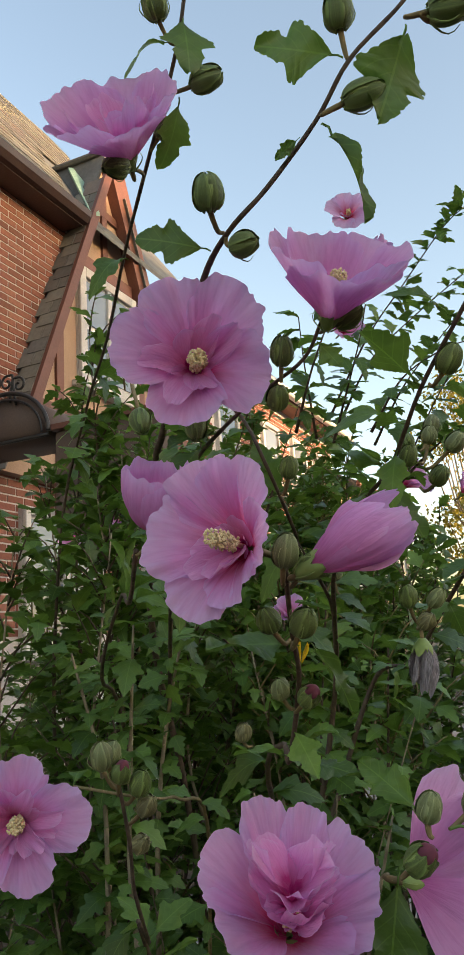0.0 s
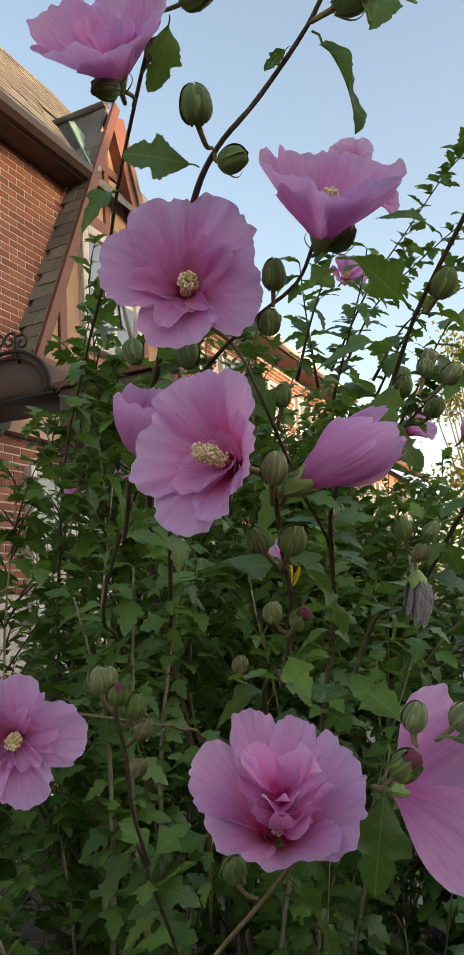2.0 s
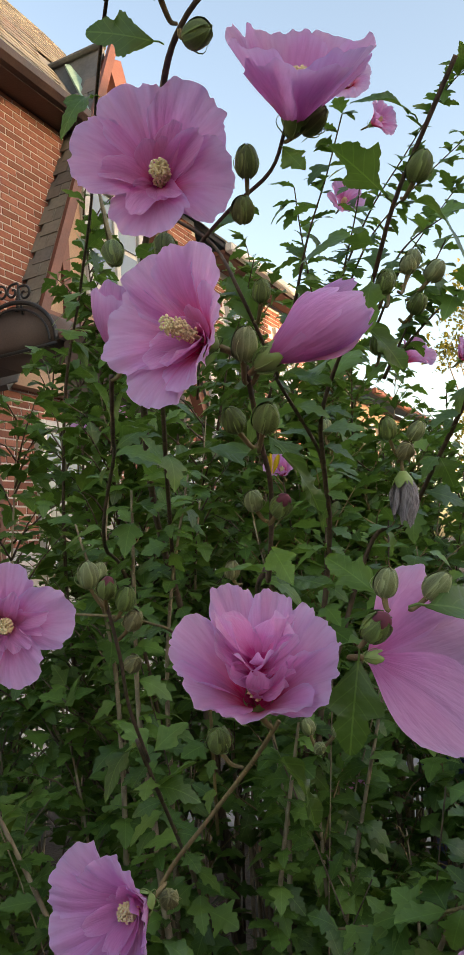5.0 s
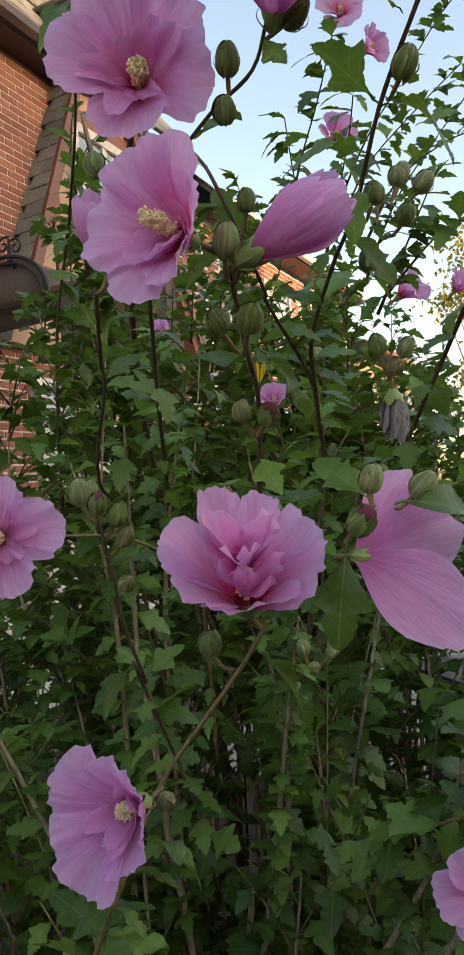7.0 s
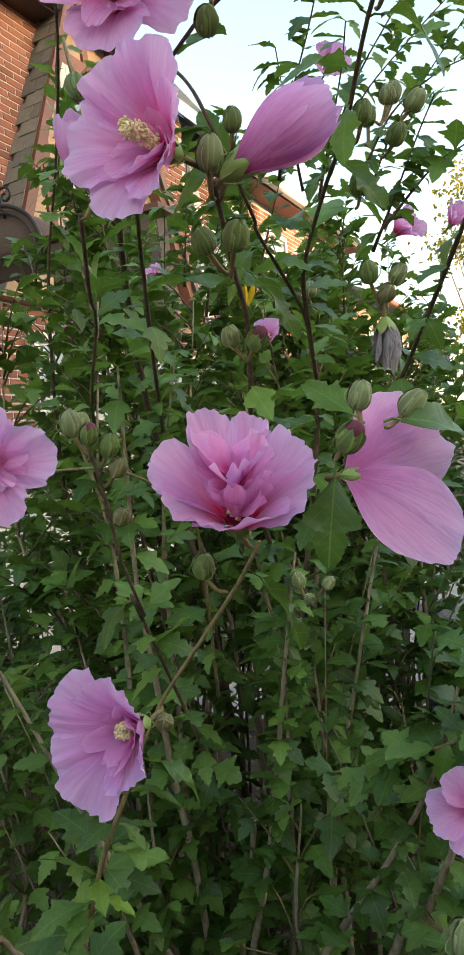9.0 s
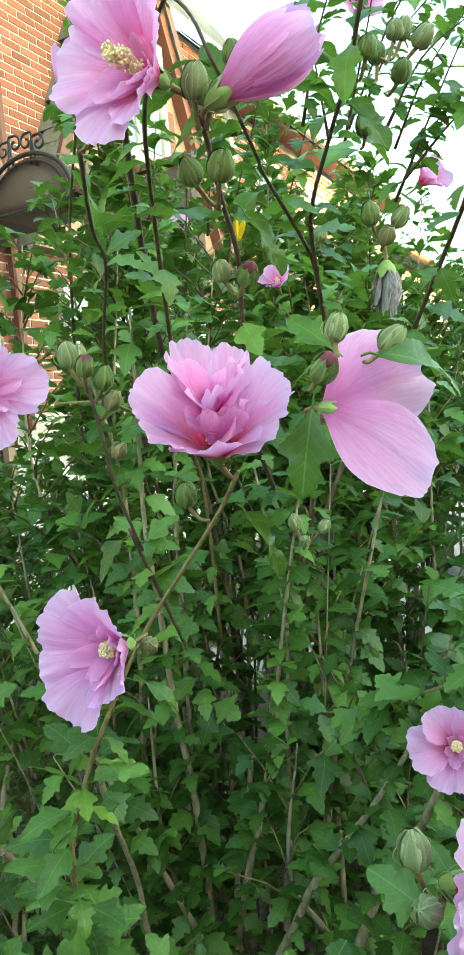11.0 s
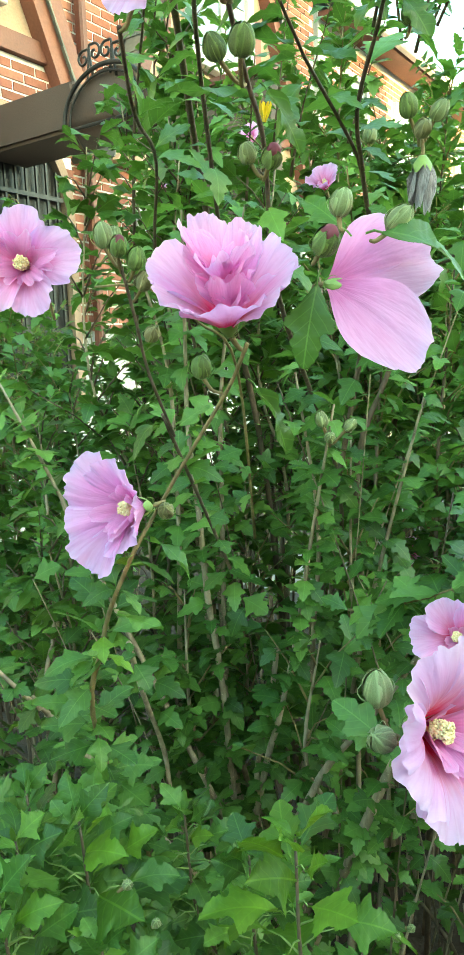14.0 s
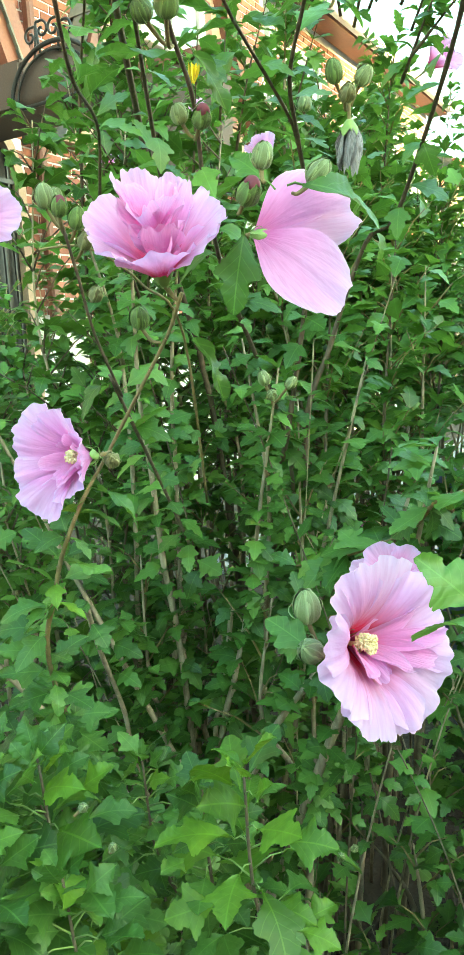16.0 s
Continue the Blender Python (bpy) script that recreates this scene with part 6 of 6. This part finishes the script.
def along_x(poly, x0, x1, bevel=0.0):
    """A slab with the outline poly in y, z, from x0 to x1."""
    bm = bmesh.new()
    a = [bm.verts.new((x0, y, z)) for y, z in poly]
    b = [bm.verts.new((x1, y, z)) for y, z in poly]
    bm.faces.new(a), bm.faces.new(b[::-1])
    for k in range(len(poly)):
        n = (k + 1) % len(poly)
        bm.faces.new((a[n], a[k], b[k], b[n]))
    bmesh.ops.recalc_face_normals(bm, faces=list(bm.faces))
    if bevel:
        bmesh.ops.bevel(bm, geom=list(bm.edges), offset=bevel, segments=2, affect="EDGES")
    return bm


def bay(scale, drop=0.0):
    return [(BAY + scale * REACH * math.cos(math.pi * k / 16), SPRING - drop + scale * RISE * math.sin(math.pi * k / 16)) for k in range(17)]


part("canvas", along_x([(-0.135, 2.70), (-0.135, 2.965), (-1.01, 2.965), (-1.01, 2.70)], SIDE, BACK, 0.02), CANVAS, canopy)
part("canvas", along_x(bay(1.0), SIDE - 0.02, BACK - 0.01), CANVAS, canopy, "rounded canvas bay", smooth=True)


def rod(points, r, parent, name):
    return put(name, mesh(name, *tube(smooth_path(points, 4), r, r, 6), IRON), parent)


rod([(SIDE - 0.04, y, z) for y, z in bay(1.05)], 0.013, canopy, "iron_arch")
rod([(SIDE - 0.04, y, z) for y, z in bay(0.90)], 0.007, canopy, "iron_arch")
rod([(SIDE - 0.04, BAY + 1.05 * REACH, SPRING - 0.02), (SIDE - 0.04, BAY, SPRING - 0.022), (SIDE - 0.04, BAY - 1.05 * REACH, SPRING - 0.02)], 0.011, canopy, "iron_bar")
for k in range(4):
    turn = 1 if k % 2 else -1
    c = Vector((SIDE - 0.03, BAY + 0.15 - 0.085 * k, SPRING + RISE + 0.05 + 0.02 * math.sin(1.3 * k)))
    pts = [c + Vector((0, 0.02 * turn, -0.10))]
    for n in range(13):
        th, rr = 0.6 + n * 0.62, 0.050 * (1 - n / 15)
        pts.append(c + Vector((0, turn * rr * math.cos(th), 0.02 + rr * math.sin(th))))
    rod(pts, 0.0075, canopy, "iron_scroll")
tagged(part("porch_screen", along_x([(-1.62, 2.08), (-1.62, 2.70), (-2.30, 2.70), (-2.30, 2.08)], SIDE, SIDE + 0.12, 0.012), CANVAS, None, m=HOUSE), "flat taupe brown canvas valance of the porch", "screen")
tagged(part("porch_coping", along_x([(-1.61, 2.704), (-1.61, 2.735), (-2.34, 2.735), (-2.34, 2.704)], SIDE - 0.03, SIDE + 0.15), TIMBER, None, m=HOUSE), "red-brown coping on the porch valance", "coping")

# arched doorway with iron grille
door = tagged(new("door_1"), "arched dark doorway with black iron grille", "door", kind="structure")
door.matrix_basis = HOUSE
def arch(r, low=1.0):
    """Outline of a round-headed opening of half-width r."""
    return [(DOOR_X - r, low)] + [(DOOR_X - r * math.cos(math.pi * k / 18), DOOR_Z + r * math.sin(math.pi * k / 18)) for k in range(19)] + [(DOOR_X + r, low)]


part("door_leaf", prism(arch(0.52), GY - 0.024, GY - 0.018), IRON, door)
rim, hole = arch(DOOR_R), arch(0.515)
bm = bmesh.new()
ring = [[bm.verts.new((x, y, z)) for (x, z), y in ((o, GY - 0.085), (o, GY - 0.02), (h, GY - 0.02), (h, GY - 0.085))] for o, h in zip(rim, hole)]
for p, q in zip(ring, ring[1:]):
    for k in range(4):
        bm.faces.new((p[k], p[(k + 1) % 4], q[(k + 1) % 4], q[k]))
bmesh.ops.recalc_face_normals(bm, faces=list(bm.faces))
part("door_surround", bm, STUCCO, door, "cream stone surround")
for k in range(11):
    x = DOOR_X - 0.45 + 0.09 * k
    part("grille_bar", box(x - 0.008, GY - 0.062, 1.0, x + 0.008, GY - 0.046, DOOR_Z + math.sqrt(0.50 ** 2 - (x - DOOR_X) ** 2)), IRON, door)
for z in (1.6, 2.2, 2.52):
    part("grille_rail", box(DOOR_X - 0.50, GY - 0.066, z, DOOR_X + 0.50, GY - 0.044, z + 0.03), IRON, door)

# neighbouring house in the row
neighbour = tagged(new("row_house"), "sunlit brick row house with white windows and slate roof", "house")
neighbour.matrix_basis = HOUSE
nwall = part("wall", box(2.75, 0.022, 0, 8.6, 0.3, 5.25), MORTAR, neighbour)
part("wall", box(8.3, 0.31, 0, 8.6, 3.5, 5.25), MORTAR, neighbour)
part("wall", box(2.75, 0.31, 0, 3.05, 3.5, 5.25), MORTAR, neighbour)
WINS = ((3.3, 4.0, 3.7, 4.8), (4.9, 5.6, 3.7, 4.8), (6.2, 6.9, 3.7, 4.8), (7.4, 8.0, 3.7, 4.8), (4.9, 5.6, 1.6, 2.9), (6.2, 6.9, 1.6, 2.9), (7.4, 8.0, 1.6, 2.9))
brick_field(nwall, 2.85, 8.5, 1.2, 5.1, 0.010, hole=lambda x, z: any(a - 0.1 < x < b + 0.1 and c < z < d for a, b, c, d in WINS))
for a, b, c, d in WINS:
    window("window", a, b, c, d, 0.02, neighbour, 1, 2)
nroof = roof_slab(neighbour, 2.72, 8.75, -0.32, 5.30, 0.60, 6.25)
roof_slab(neighbour, 2.72, 8.75, 1.55, 5.30, 0.60, 6.25)
slate_field(nroof, (2.72, -0.34, 5.30), (1, 0, 0), (0, 0.92, 0.95), 6, 24, 0.25, 0.2)
part("gutter", box(2.72, -0.44, 5.18, 8.75, -0.325, 5.30, 0.02), WHITE, neighbour, "pale gutter")
part("soffit", box(2.72, -0.32, 5.16, 8.75, 0.0, 5.22), TIMBER, neighbour)
# lower house further on
far_house = tagged(new("far_row_house"), "low sunlit cream and brick house with tall white windows", "house")
far_house.matrix_basis = HOUSE
part("wall", box(8.9, 0.02, 0, 15, 0.3, 4.4), STUCCO, far_house)
part("wall", box(14.7, 0.31, 0, 15, 4, 4.4), STUCCO, far_house)
for k in range(6):
    window("window", 9.4 + 0.9 * k, 9.95 + 0.9 * k, 2.4, 3.9, 0.01, far_house, 1, 3)
froof = roof_slab(far_house, 8.85, 15.2, -0.35, 4.45, 1.2, 5.2)
part("gutter", box(8.85, -0.46, 4.33, 15.2, -0.355, 4.45, 0.02), TIMBER, far_house)

# unseen blocks added across the street to keep low sun off the garden
ACROSS = HOUSE @ Matrix.Translation((0, -22, 0))
opposite = tagged(part("opposite_house", box(-22, -8, 0, 4.2, 0, 9.6), BRICK, None, m=ACROSS), "unseen plain brick block added to shade the garden", "house")
opposite_low = tagged(part("opposite_house", box(4.6, -8, 0, 24, 0, 6.3), BRICK, None, m=ACROSS), "lower unseen plain brick block added to shape the sunlight", "house")

# unseen wall added behind the walker to cut low sky light on foliage
tagged(part("wall_south", box(-4.5, -1.25, -0.05, 5.5, -1.0, 1.5), BRICK, None), "unseen low brick wall added to dim the lower foliage", "wall", kind="structure")

# street side
tagged(part("pavement", box(-1.9, -6.6, -0.2, 22, -1.8, 0.06), STONE, None, m=HOUSE), "grey concrete pavement", "pavement", kind="structure")


# blue bin between the shrubs and the street
BLUE = mottled("blue_plastic", (0.010, 0.028, 0.16), (0.016, 0.042, 0.22), 3.0, 0.35, 30.0)


def bin_body(w0, w1, d0, d1, h):
    bm = bmesh.new()
    lo = [bm.verts.new((sx * w0, sy * d0, 0)) for sx, sy in ((-1, -1), (1, -1), (1, 1), (-1, 1))]
    hi = [bm.verts.new((sx * w1, sy * d1, h)) for sx, sy in ((-1, -1), (1, -1), (1, 1), (-1, 1))]
    bm.faces.new(lo[::-1]), bm.faces.new(hi)
    for i in range(4):
        j = (i + 1) % 4
        bm.faces.new((lo[i], lo[j], hi[j], hi[i]))
    bmesh.ops.bevel(bm, geom=list(bm.edges), offset=0.03, segments=3, affect="EDGES")
    return bm


blue_bin = tagged(new("recycling_bin"), "blue plastic recycling bin standing behind the shrubs", "bin")
blue_bin.matrix_basis = Matrix.Translation((0.76, 2.32, 0.0)) @ Matrix.Rotation(0.4, 4, "Z")
part("body", bin_body(0.24, 0.29, 0.26, 0.31, 0.84), BLUE, blue_bin, smooth=True)
part("lid", box(-0.32, -0.34, 0.845, 0.32, 0.34, 0.89, 0.02), BLUE, blue_bin)

# yellowing tree far down the street
def far_tree(place, height, spread, seed):
    rng = random.Random(seed)
    root = tagged(new("street_tree"), "distant street tree with yellow-green autumn leaves", "tree")
    root.matrix_basis = Matrix.Translation(place)
    put("trunk", mesh("trunk", *tube(smooth_path([(0, 0, -0.05), (0.1, 0, 0.4 * height), (0.05, 0.1, 0.8 * height)], 6), 0.16, 0.04, 8, 0.05, rng), BARK), root)
    poses, lv, lf = [], [], []
    for _ in range(34):
        a, h, q = rng.uniform(0, 6.28), rng.uniform(0.35, 1.0), rng.uniform(0.3, 1.0)
        r = spread * q * math.sin(math.pi * (0.15 + 0.8 * (h - 0.35) / 0.65))
        tip = Vector((r * math.cos(a), r * math.sin(a), h * height))
        n = len(lv)
        v, f = tube([Vector((0.08, 0, 0.3 * height + 0.3 * (h - 0.35) * height)), tip * 0.6 + Vector((0, 0, 0.25 * height * 0.4)), tip], 0.04, 0.01, 5)
        lv += v
        lf += [tuple(n + i for i in qd) for qd in f]
        for _ in range(110):
            p = tip + Vector((rng.gauss(0, 0.32), rng.gauss(0, 0.32), rng.gauss(0, 0.25)))
            poses.append((p, (rng.uniform(-1, 1), rng.uniform(-1, 1), rng.uniform(-1, 0.4)), (rng.uniform(-1, 1), rng.uniform(-1, 1), 1), rng.uniform(0.09, 0.16)))
    tagged(put("branchwork", mesh("branchwork", lv, lf, BARK), root), kind="stuff")
    leaf_mass("crown", poses, YELLOWING, root)


YELLOWING = leaf_material("yellowing_leaf", (0.16, 0.17, 0.03), (0.42, 0.30, 0.03), (0.5, 0.4, 0.04), 0.5)
far_tree(((5.1539, 19.7185, 6.6842)[0], (5.1539, 19.7185, 6.6842)[1], 0), (5.27, 19.3856, 8.2704)[2], 1.6, 3)
